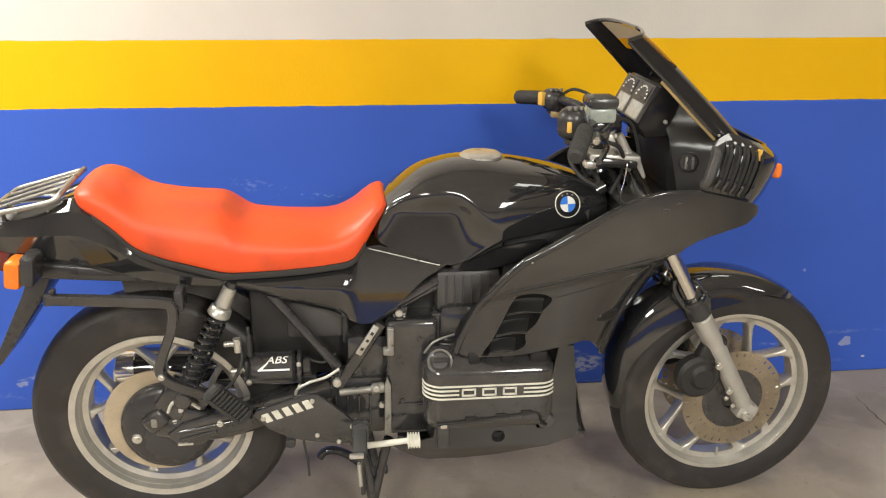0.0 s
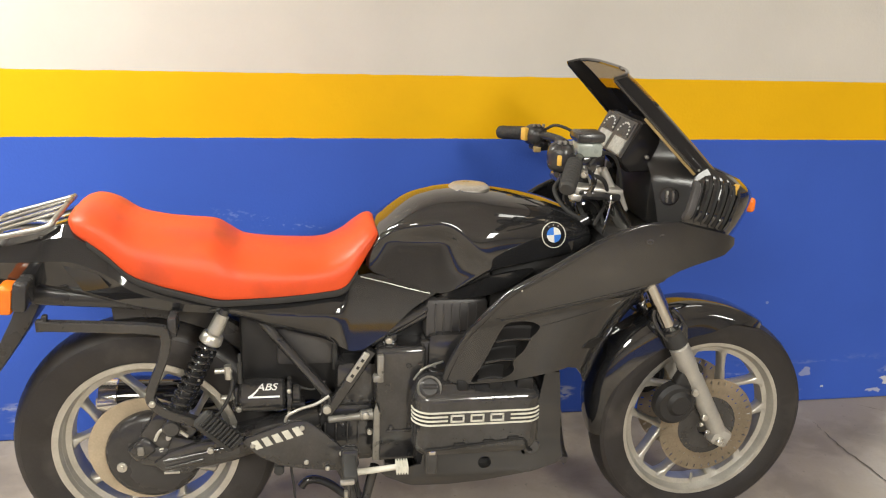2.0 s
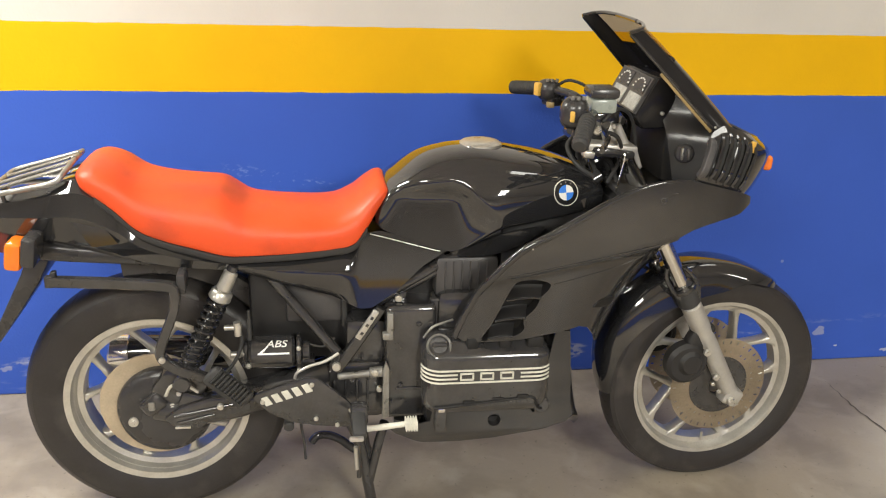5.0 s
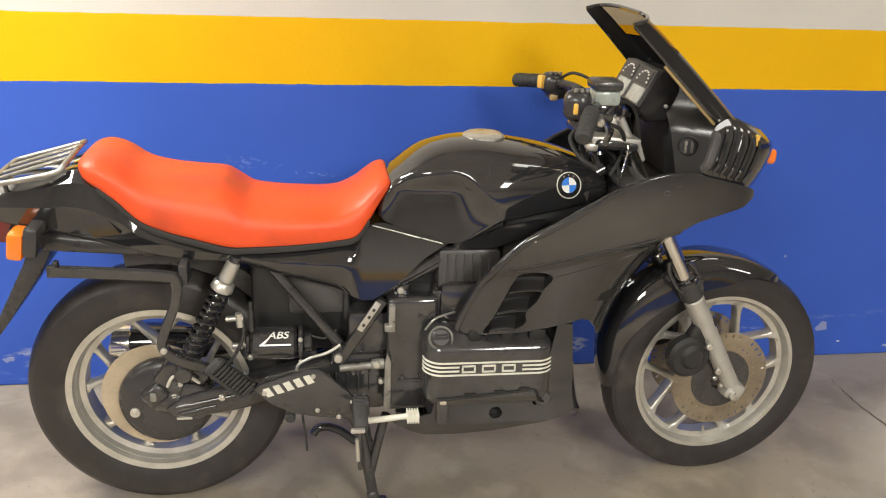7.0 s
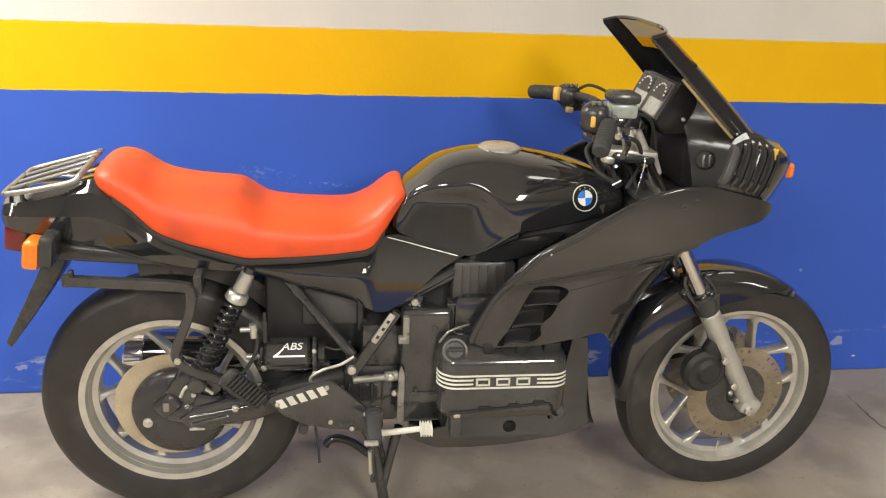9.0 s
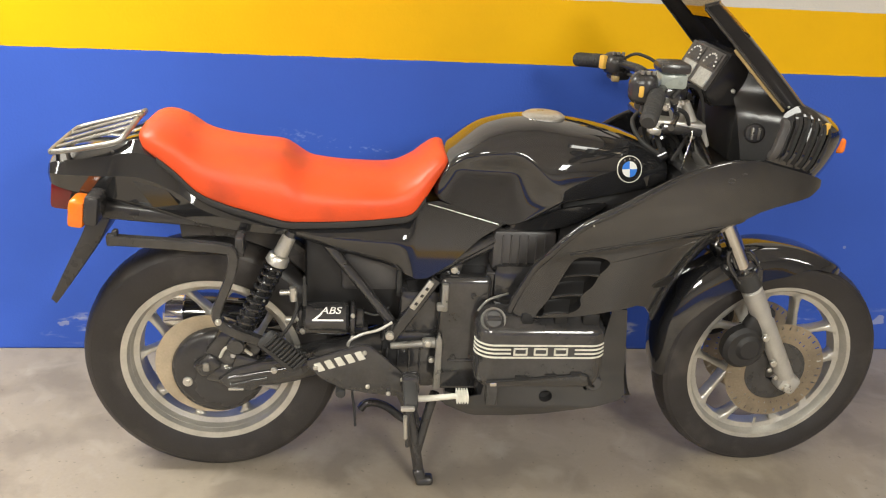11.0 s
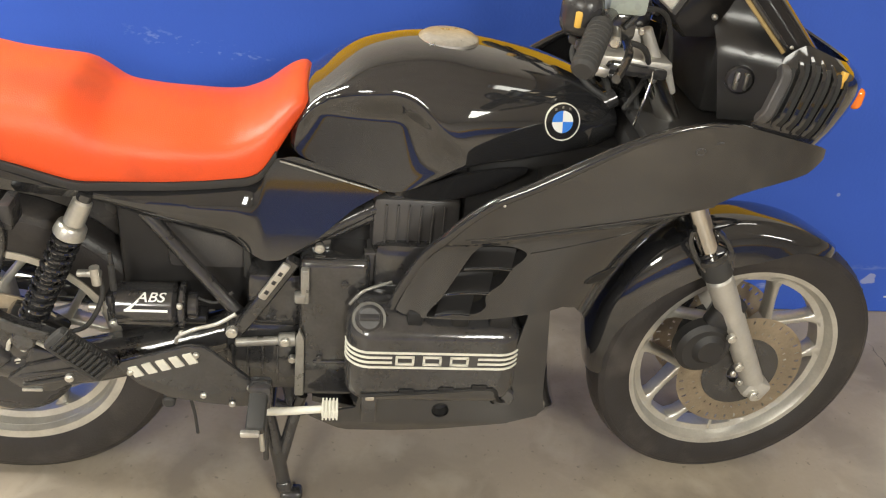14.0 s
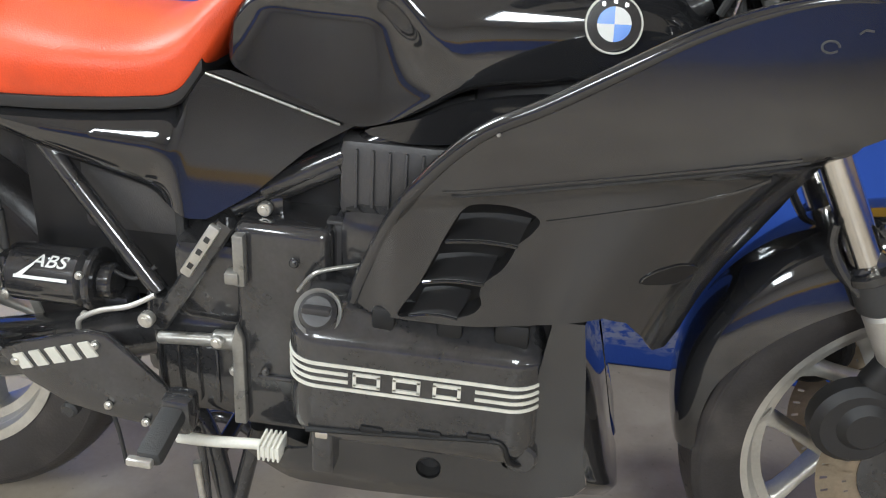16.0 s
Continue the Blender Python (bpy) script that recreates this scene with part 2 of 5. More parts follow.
def cylinder(bm, a, b, r, r2=None, segments=24, bevel=0.0):
    """A rod between two points, with capped, slightly eased ends."""
    a, b = Vector(a), Vector(b)
    d, r2 = b - a, r if r2 is None else r2
    q = d.to_track_quat("Z", "Y").to_matrix()
    h, e = d.length, min(bevel, d.length * 0.4)
    prof = [(0, 0), (r - e, 0), (r, e), (r2, h - e), (r2 - e, h), (0, h)] if e else [(0, 0), (r, 0), (r2, h), (0, h)]
    rings = []
    for k in range(segments):
        w = 2 * math.pi * k / segments
        rings.append([bm.verts.new(a + q @ Vector((p * math.cos(w), p * math.sin(w), o))) for p, o in prof])
    for k in range(segments):
        m, n2 = rings[k], rings[(k + 1) % segments]
        for j in range(len(prof) - 1):
            bm.faces.new((m[j], m[j + 1], n2[j + 1], n2[j]))
    bmesh.ops.remove_doubles(bm, verts=bm.verts, dist=1e-6)
    return bm


def rods(*items, **kw):
    bm = bmesh.new()
    for it in items:
        one = cylinder(bmesh.new(), *it, **kw)
        me = bpy.data.meshes.new("tmp")
        one.to_mesh(me)
        one.free()
        bm.from_mesh(me)
        bpy.data.meshes.remove(me)
    return bm


def spline(points, steps=8, closed=False):
    """A smooth line through points."""
    pts = [Vector(p) for p in points]
    n, out = len(pts), []
    for i in range(n if closed else n - 1):
        p1, p2 = pts[i], pts[(i + 1) % n]
        p0 = pts[i - 1] if closed or i else p1
        p3 = pts[(i + 2) % n] if closed or i + 2 < n else p2
        for k in range(steps):
            t = k / steps
            out.append(0.5 * (2 * p1 + (p2 - p0) * t + (2 * p0 - 5 * p1 + 4 * p2 - p3) * t * t + (3 * p1 - p0 - 3 * p2 + p3) * t ** 3))
    if not closed:
        out.append(pts[-1])
    return out


def tube(bm, points, r, segments=12, smooth=8, square=False, ends=True):
    """A round or square tube along a smooth line; r may be one radius or a function of the way along."""
    line = spline(points, smooth) if smooth else [Vector(p) for p in points]
    rings, up = [], Vector((0, 1, 0))
    for i, p in enumerate(line):
        d = (line[min(i + 1, len(line) - 1)] - line[max(i - 1, 0)]).normalized()
        side = d.cross(up)
        side = side.normalized() if side.length > 0.05 else d.cross(Vector((1, 0, 0))).normalized()
        over = side.cross(d)
        rad = r(i / (len(line) - 1)) if callable(r) else r
        if square:
            c = rad * 0.75
            ring = [(rad, c), (c, rad), (-c, rad), (-rad, c), (-rad, -c), (-c, -rad), (c, -rad), (rad, -c)]
        else:
            ring = [(rad * math.cos(2 * math.pi * k / segments), rad * math.sin(2 * math.pi * k / segments)) for k in range(segments)]
        rings.append([bm.verts.new(p + side * u + over * v) for u, v in ring])
    for a, b in zip(rings, rings[1:]):
        m = len(a)
        for k in range(m):
            bm.faces.new((a[k], a[(k + 1) % m], b[(k + 1) % m], b[k]))
    if ends:
        bm.faces.new(rings[0][::-1])
        bm.faces.new(rings[-1])
    return bm


def interp(table, x, col):
    """Smooth value of a column of rows sorted by their first entry."""
    xs = [r[0] for r in table]
    if x <= xs[0]:
        return table[0][col]
    if x >= xs[-1]:
        return table[-1][col]
    i = max(k for k in range(len(xs)) if xs[k] <= x)
    i = min(i, len(xs) - 2)
    def slope(k):
        a, b = max(k - 1, 0), min(k + 1, len(xs) - 1)
        return (table[b][col] - table[a][col]) / (xs[b] - xs[a])
    h = xs[i + 1] - xs[i]
    t = (x - xs[i]) / h
    p0, p1, m0, m1 = table[i][col], table[i + 1][col], slope(i) * h, slope(i + 1) * h
    return (2 * t ** 3 - 3 * t * t + 1) * p0 + (t ** 3 - 2 * t * t + t) * m0 + (3 * t * t - 2 * t ** 3) * p1 + (t ** 3 - t * t) * m1


def loft(table, power=2.6, under=6.0, nx=60, nr=48):
    """A body along x from rows of x, z bottom, z top, half width, height share of the widest line."""
    bm = bmesh.new()
    rings = []
    x0, x1 = table[0][0], table[-1][0]
    for i in range(nx + 1):
        t = i / nx
        x = x0 + (x1 - x0) * (0.5 - 0.5 * math.cos(math.pi * t)) * 0.5 + (x1 - x0) * t * 0.5
        zb, zt, hw, wide = (interp(table, x, c) for c in (1, 2, 3, 4))
        zm = zb + (zt - zb) * wide
        ring = []
        for k in range(nr):
            a = 2 * math.pi * k / nr
            c, s = math.cos(a), math.sin(a)
            p, h = (power, zt - zm) if s >= 0 else (under, zm - zb)
            ring.append(bm.verts.new((x, hw * math.copysign(abs(c) ** (2 / p), c), zm + h * math.copysign(abs(s) ** (2 / p), s))))
        rings.append(ring)
    for a, b in zip(rings, rings[1:]):
        for k in range(nr):
            bm.faces.new((a[k], a[(k + 1) % nr], b[(k + 1) % nr], b[k]))
    bm.faces.new(rings[0][::-1])
    bm.faces.new(rings[-1])
    return bm


def inside(poly, x, z):
    """Signed depth of a place within an outline."""
    hit, best = False, 9.0
    n = len(poly)
    for i in range(n):
        (ax, az), (bx, bz) = poly[i][:2], poly[(i + 1) % n][:2]
        if (az > z) != (bz > z) and x < (bx - ax) * (z - az) / (bz - az) + ax:
            hit = not hit
        ux, uz = bx - ax, bz - az
        t = max(0, min(1, ((x - ax) * ux + (z - az) * uz) / (ux * ux + uz * uz + 1e-12)))
        best = min(best, math.hypot(x - ax - t * ux, z - az - t * uz))
    return best if hit else -best


def rounded(poly, steps=5):
    return [(p.x, p.y) for p in spline([(x, z, 0) for x, z in poly], steps, True)]


def panel(outline, depth, thick=0.004, holes=(), step=0.02, bevel=0.0):
    """A shell over an outline in x and z, bent to y = depth(x, z), with holes through it."""
    bm = bmesh.new()
    for loop in (outline, *holes):
        vs = [bm.verts.new((x, 0, z)) for x, z in loop]
        for i in range(len(vs)):
            bm.edges.new((vs[i], vs[(i + 1) % len(vs)]))
    bmesh.ops.triangle_fill(bm, edges=bm.edges[:], use_beauty=True, use_dissolve=False)
    if holes:
        gone = [f for f in bm.faces if any(inside(h, f.calc_center_median().x, f.calc_center_median().z) > 0 for h in holes)]
        bmesh.ops.delete(bm, geom=gone, context="FACES")
    xs, zs = [p[0] for p in outline], [p[1] for p in outline]
    cuts = []
    for lo, hi, no in ((min(xs), max(xs), (1, 0, 0)), (min(zs), max(zs), (0, 0, 1))):
        v, marks = lo + step, []
        while v < hi:
            bmesh.ops.bisect_plane(bm, geom=bm.verts[:] + bm.edges[:] + bm.faces[:], plane_co=Vector(no) * v, plane_no=no)
            marks.append(v)
            v += step
        cuts.append(marks)
    # leave only the edges of the cells, so that the bent shell shades evenly
    def on_cut(e):
        p, q = e.verts[0].co, e.verts[1].co
        return any(abs(p[k] - q[k]) < 1e-6 and any(abs(p[k] - c) < 1e-6 for c in cuts[k // 2]) for k in (0, 2))
    loose = [e for e in bm.edges if len(e.link_faces) == 2 and not on_cut(e)]
    bmesh.ops.dissolve_edges(bm, edges=loose, use_verts=False, use_face_split=False)
    for v in bm.verts:
        v.co.y = depth(v.co.x, v.co.z)
    bmesh.ops.recalc_face_normals(bm, faces=bm.faces)
    if sum(f.normal.y for f in bm.faces) > 0:
        bmesh.ops.reverse_faces(bm, faces=bm.faces)
    bmesh.ops.solidify(bm, geom=bm.faces[:], thickness=thick)
    return bm


def plate(outline, y0, y1, bevel=0.0):
    """A flat piece of that outline in x and z between two depths, edges eased."""
    bm = bmesh.new()
    f = bm.faces.new([bm.verts.new((x, y0, z)) for x, z in outline])
    out = bmesh.ops.extrude_face_region(bm, geom=[f])
    for v in [g for g in out["geom"] if isinstance(g, bmesh.types.BMVert)]:
        v.co.y = y1
    bmesh.ops.recalc_face_normals(bm, faces=bm.faces)
    if bevel:
        rim = [e for e in bm.edges if len(e.link_faces) == 2 and e.calc_face_angle(0) > 1.2]
        bmesh.ops.bevel(bm, geom=rim, offset=bevel, segments=2, affect="EDGES", profile=0.5)
    return bm


def mirrored(bm):
    """The same piece on the other side of the machine."""
    other = bm.copy()
    for v in other.verts:
        v.co.y = -v.co.y
    bmesh.ops.reverse_faces(other, faces=other.faces)
    return other


def steer(bm, degrees=3.56):
    """Turns the front end about the upright through the front axle."""
    bmesh.ops.rotate(bm, verts=bm.verts, cent=(1.516, 0, 0.32), matrix=Matrix.Rotation(radians(degrees), 3, "Z"))
    return bm


def circle(cx, cz, r, n=24):
    return [(cx + r * math.cos(2 * math.pi * k / n), cz + r * math.sin(2 * math.pi * k / n)) for k in range(n)]


# ---- structure ----
def structure(name, bm, material, label, smooth=0):
    return tagged(new(name, finish(name, bm, material, smooth)), label, name.split("_")[0], kind="structure")


structure("floor", boxes(((-7, -7.4, -0.2), (9, 8, 0))), FLOOR, "stained grey concrete garage floor under the motorcycle")
wall = structure("wall_north", boxes(((-7, 0, 0), (2.695, 0.28, CEIL), 0.006)), WALL, "painted wall in blue, yellow and white bands")
wall.matrix_world = pose(0, 0.607, 0.0, 0, 0, 0.533)
structure("wall_south", boxes(((-7, -7.6, 0), (9, -7.4, CEIL))), WALL, "opposite garage wall in blue, yellow and white bands")
# side walls, far wall and ceiling are added for reflections and bounced light
structure("wall_west", boxes(((-7.2, -7.4, 0), (-7.0, 8, CEIL))), WALL, "added side wall in painted bands, closing the room out of view")
structure("wall_east", boxes(((9.0, -7.4, 0), (9.2, 8, CEIL))), WALL, "added side wall in painted bands, closing the room out of view")
structure("wall_far", boxes(((-7, 8.0, 0), (9, 8.2, CEIL))), CONCRETE, "added plain concrete wall closing the room beyond the opening")
structure("ceiling", boxes(((-7, -7.4, CEIL), (9, 8, CEIL + 0.2))), CONCRETE, "added plain pale concrete ceiling, closing the room out of view")


def crack(points, width):
    """A jagged thin joint lying in the floor."""
    bm = bmesh.new()
    rows, rnd = [], random.Random(4)
    line = spline(points, 12)
    for i, p in enumerate(line):
        w = width * (0.4 + 0.8 * rnd.random()) * min(1, 4 * min(i + 0.3, len(line) - i) / len(line))
        j = (rnd.random() - 0.5) * 0.008
        rows.append([bm.verts.new((p.x + j + s * w, p.y, 0.002)) for s in (-0.5, 0.5)])
    for a, b in zip(rows, rows[1:]):
        bm.faces.new((a[0], a[1], b[1], b[0]))
    return bm


structure("floor_crack", crack(((2.23, 0.47, 0), (2.226, 0.3, 0), (2.25, 0.0, 0), (2.24, -0.6, 0), (2.25, -1.4, 0)), 0.0055), CRACK, "dark crack in the concrete floor")
structure("floor_crack", crack(((2.47, 0.58, 0), (2.66, 0.46, 0), (2.9, 0.40, 0), (3.3, 0.25, 0)), 0.005), CRACK, "fine dark crack in the concrete floor")
structure("floor_crack", crack(((2.62, 0.63, 0), (2.70, 0.61, 0), (2.74, 0.66, 0)), 0.02), CRACK, "crumbled dark edge at the wall corner")

for x, y, watts, long, wide in TUBES:
    lamp = tagged(new("ceiling_light"), "assumed white ceiling light, out of view", "lamp", "ceiling lights")
    lamp.location = (x, y, CEIL)
    part("housing", boxes(((x - long / 2 - 0.03, y - wide / 2 - 0.02, CEIL - 0.10), (x + long / 2 + 0.03, y + wide / 2 + 0.02, CEIL), 0.012)), LAMP, lamp)

# ---- motorcycle ----
bike = tagged(new("motorcycle"), "black sport touring motorcycle with an orange-red seat on its centre stand", "motorcycle")
bike.location = (0.75, 0, 0)
AX_R, AX_F = (0.0, 0.0, 0.335), (1.516, 0.0, 0.321)


def tyre(center, r, hw, bead):
    bm = bmesh.new()
    half = [(bead - 0.012, 0.80 * hw), (bead + 0.004, 0.90 * hw), (bead + 0.02, 0.98 * hw), (bead + 0.45 * (r - bead), hw), (bead + 0.70 * (r - bead), 0.98 * hw),
            (bead + 0.86 * (r - bead), 0.86 * hw), (r - 0.006, 0.60 * hw), (r - 0.001, 0.26 * hw)]
    prof = [(a, -b) for a, b in half] + [(r, 0)] + [(a, b) for a, b in half[::-1]]
    revolve(bm, prof, center, segments=112)
    return bm


def tread(center, r, hw, count):
    """Slanted grooves across the tread, as thin dark bars let into it."""
    bm = bmesh.new()
    for k in range(count):
        a = 2 * math.pi * k / count
        for side in (-1, 1):
            pts = []
            for s, da in ((0.12, 0.0), (0.45, 0.035), (0.78, 0.05)):
                rr = r + 0.0006 - 0.0052 * max(0, s - 0.26) / 0.34 - (0.006 if s > 0.7 else 0)
                w = a + da
                pts.append((Vector((rr * math.cos(w), side * s * hw, rr * math.sin(w))), w))
            rows = []
            for p, w in pts:
                tan = Vector((-math.sin(w), 0, math.cos(w))) * 0.0022
                rows.append([bm.verts.new(Vector(center) + p - tan), bm.verts.new(Vector(center) + p + tan)])
            for q, u in zip(rows, rows[1:]):
                bm.faces.new((q[0], q[1], u[1], u[0]))
    return bm


def rim(center, bead, hw):
    """The flanged ring of a cast wheel, with a stepped inner barrel."""
    prof = [(bead, -hw), (bead + 0.016, -hw - 0.002), (bead + 0.016, -hw + 0.006), (bead - 0.006, -hw + 0.014), (bead - 0.006, hw - 0.014), (bead + 0.016, hw - 0.006),
            (bead + 0.016, hw + 0.002), (bead + 0.001, hw), (bead - 0.004, hw * 0.86), (bead - 0.010, hw * 0.52), (bead - 0.024, hw * 0.46), (bead - 0.025, 0),
            (bead - 0.024, -hw * 0.46), (bead - 0.010, -hw * 0.52), (bead - 0.004, -hw * 0.86)]
    return revolve(bmesh.new(), prof, center, segments=112, closed=True)


def hub(center, r, hw):
    return revolve(bmesh.new(), [(0.0, -hw * 0.9), (r * 0.8, -hw * 0.9), (r, -hw * 0.6), (r, hw * 0.6), (r * 0.8, hw * 0.9), (0, hw * 0.9)], center, segments=40)


def spoke(center, bead, r0, split, spread, mid):
    """A Y-shaped spoke: a stem that parts into two arms towards the rim."""
    bm = bmesh.new()
    c = Vector(center)

    def at(r, a):
        return Vector((r * math.cos(mid + a), 0, r * math.sin(mid + a)))

    for sgn in (-1, 1):
        p0, p1, p2 = at(r0 - 0.012, sgn * 0.10), at(split, sgn * 0.055), at(bead - 0.012, sgn * spread)
        stations = [(p0, 0.012, 0.026), (p1, 0.0092, 0.021), (p1.lerp(p2, 0.45), 0.0070, 0.018), (p1.lerp(p2, 0.75), 0.0088, 0.0185), (p1.lerp(p2, 0.9), 0.016, 0.020), (p2, 0.028, 0.024)]
        rings = []
        for i, (p, w, h) in enumerate(stations):
            q = stations[min(i + 1, 5)][0] - stations[max(i - 1, 0)][0]
            tan = Vector((-q.z, 0, q.x)).normalized()
            ring = []
            for j in range(14):
                t = 2 * math.pi * j / 14
                cs, sn = math.cos(t), math.sin(t)
                ring.append(bm.verts.new(c + p + tan * w * math.copysign(abs(cs) ** 0.5, cs) + Vector((0, 1, 0)) * h * math.copysign(abs(sn) ** 0.5, sn)))
            rings.append(ring)
        for a, b in zip(rings, rings[1:]):
            for j in range(14):
                bm.faces.new((a[j], a[(j + 1) % 14], b[(j + 1) % 14], b[j]))
    return bm


def disc(center, y, r0, r1, slots, rows):
    """A drilled disc: a ring with slots cut through near its rim."""
    bm = bmesh.new()
    n = slots * 6
    radii = sorted({r0, r1, *[r for row in rows for r in row]})
    grid = {}
    for j, r in enumerate(radii):
        for k in range(n):
            a = 2 * math.pi * k / n
            grid[j, k] = bm.verts.new((center[0] + r * math.cos(a), y, center[2] + r * math.sin(a)))
    for j in range(len(radii) - 1):
        for k in range(n):
            lo, hi = radii[j], radii[j + 1]
            row = [i for i, (p, q) in enumerate(rows) if lo >= p - 1e-6 and hi <= q + 1e-6]
            if row and (k + 3 * row[0]) % 6 == 0:
                continue
            bm.faces.new((grid[j, k], grid[j, (k + 1) % n], grid[j + 1, (k + 1) % n], grid[j + 1, k]))
    bmesh.ops.solidify(bm, geom=bm.faces[:], thickness=0.005)
    return bm


def bolt(at, r=0.007, h=0.006, toward=(0, -1, 0)):
    a, r = Vector(at), r * 0.8
    d = Vector(toward).normalized()
    bm = cylinder(bmesh.new(), a, a + d * h, r, segments=12, bevel=0.0015)
    one = cylinder(bmesh.new(), a + d * h * 0.5, a + d * (h + 0.0025), r * 0.55, segments=6)
    me = bpy.data.meshes.new("tmp")
    one.to_mesh(me)
    one.free()
    bm.from_mesh(me)
    bpy.data.meshes.remove(me)
    return bm


def lumps(*items):
    """Boxes and short rods in one casting."""
    bm = boxes(*[i for i in items if len(i) > 3])
    for i in items:
        if len(i) == 3:
            cylinder(bm, *i, bevel=0.010)
    return bm


# rear wheel and drive
rear = part("rear_wheel", rim(AX_R, 0.2165, 0.064), ALLOY, bike, "silver cast alloy rear wheel")
part("hub", hub(AX_R, 0.075, 0.064), ALLOY, rear)
for k in range(5):
    part("spoke", spoke(AX_R, 0.2165, 0.075, 0.125, 0.33, 2.88 + k * 2 * math.pi / 5), ALLOY, rear)
part("tyre", tyre(AX_R, 0.333, 0.071, 0.2305), RUBBER, rear, "worn black rear tyre")
def wall_ring(center, r, y):
    bm = bmesh.new()
    for s in (-1, 1):
        revolve(bm, [(r - 0.0035, s * (y - 0.001)), (r - 0.0015, s * (y + 0.0005)), (r + 0.0015, s * (y + 0.0005)), (r + 0.0035, s * (y - 0.001))], center, segments=96)
    return bm


part("wall_ring", wall_ring(AX_R, 0.303, 0.0690), RUBBER, rear)
tagged(part("tread_groove", tread(AX_R, 0.333, 0.071, 44), DEEP, rear), kind="stuff")
part("brake_disc", revolve(bmesh.new(), [(0.088, -0.078), (0.1415, -0.078), (0.1425, -0.077), (0.1425, -0.073), (0.088, -0.073)], AX_R, segments=96, closed=True), DISC, rear, "tan worn brake disc")
drive = part("final_drive", revolve(bmesh.new(), [(0, -0.114), (0.03, -0.114), (0.074, -0.112), (0.101, -0.106), (0.115, -0.098), (0.120, -0.086), (0.117, -0.05), (0, -0.05)], (0.020, 0, 0.326), segments=64), PLASTIC, bike, "black final drive housing")
part("filler_plug", bolt((-0.056, -0.106, 0.306), 0.016, 0.012), BOLT, drive, "pale filler plug")
for k in range(7):
    a = 0.4 + k * 2 * math.pi / 7
    part("bolt", bolt((0.005 + 0.086 * math.cos(a), -0.096, 0.325 + 0.086 * math.sin(a)), 0.0055, 0.006), METALBLACK, drive)
arm = part("swingarm", tube(bmesh.new(), ((0.0, -0.085, 0.335), (0.12, -0.1, 0.335), (0.28, -0.095, 0.37), (0.46, -0.08, 0.42)), lambda t: 0.046 - 0.012 * abs(t - 0.5), 20), METALBLACK, bike, "black single-sided swingarm")
link = part("arm_casting", plate([(0.022, 0.327), (0.066, 0.362), (0.14, 0.384), (0.235, 0.392), (0.240, 0.345), (0.142, 0.318), (0.107, 0.296), (0.055, 0.297)], -0.146, -0.095, 0.008), METALBLACK, arm, "black swingarm casting with raised ribs")
for a, b in (((0.05, 0.336), (0.235, 0.372)), ((0.055, 0.316), (0.15, 0.338))):
    part("rib", rods(((a[0], -0.146, a[1]), (b[0], -0.146, b[1]), 0.0055), segments=10, bevel=0.002), METALBLACK, link)
part("bright_edge", boxes(((0.050, -0.149, 0.301), (0.088, -0.143, 0.307), 0.0015)), BOLT, link)
part("hub_boss", boxes(((-0.035, -0.135, 0.335), (0.03, -0.10, 0.385), 0.014, (0, -35, 0), 3)), METALBLACK, arm)
# paler block set on the boss to paint its glint
part("boss_glint", boxes(((-0.012, -0.140, 0.350), (0.004, -0.134, 0.374), 0.004)), CAST, arm)
part("brake_hose", tube(bmesh.new(), ((0.03, -0.125, 0.385), (0.05, -0.15, 0.425), (0.085, -0.15, 0.425), (0.11, -0.14, 0.40)), 0.004), GREYWHITE, arm, "pale looped brake hose")
cal = part("rear_caliper", boxes(((0.005, -0.125, 0.35), (0.12, -0.055, 0.448), 0.014, (0, 35, 0)), ((0.06, -0.135, 0.33), (0.13, -0.10, 0.39), 0.010, (0, 20, 0))), METALBLACK, bike, "black rear brake caliper")
part("bleed_nipple", bolt((0.062, -0.12, 0.392), 0.008, 0.02, (0.1, -1, 0.2)), BOLT, cal)
part("bolt", bolt((0.045, -0.12, 0.35), 0.014, 0.006), BOLT, cal)

# shock absorber
def helix(a, b, r, turns, wire):
    a, b = Vector(a), Vector(b)
    d = b - a
    q = d.to_track_quat("Z", "Y").to_matrix()
    n = int(turns * 18)
    return [a + q @ Vector((r * math.cos(2 * math.pi * turns * i / n), r * math.sin(2 * math.pi * turns * i / n), d.length * i / n)) for i in range(n + 1)]


S0, S1 = Vector((0.076, -0.14, 0.44)), Vector((0.214, -0.14, 0.735))
sd = (S1 - S0).normalized()
shock = part("shock_absorber", rods((S0, S0 + sd * 0.10, 0.017), (S0 + sd * 0.06, S1, 0.013)), METALBLACK, bike, "black coil-over shock absorber")
spring = bmesh.new()
tube(spring, helix(S0 + sd * 0.035, S0 + sd * 0.235, 0.0225, 10, 0.005), 0.0047, 8, smooth=0)
part("spring", spring, PAINT, shock, "black coil spring")
part("collar", rods((S0 + sd * 0.232, S0 + sd * 0.258, 0.028, 0.026), bevel=0.004), ALLOY, shock, "pale alloy spring collar")
part("top_cap", rods((S0 + sd * 0.258, S0 + sd * 0.312, 0.0185, 0.017), bevel=0.004), ALLOY, shock, "pale alloy shock top")
part("bottom_eye", rods((S0 + Vector((0, -0.028, -0.005)), S0 + Vector((0, 0.02, -0.005)), 0.022), bevel=0.004), METALBLACK, shock)

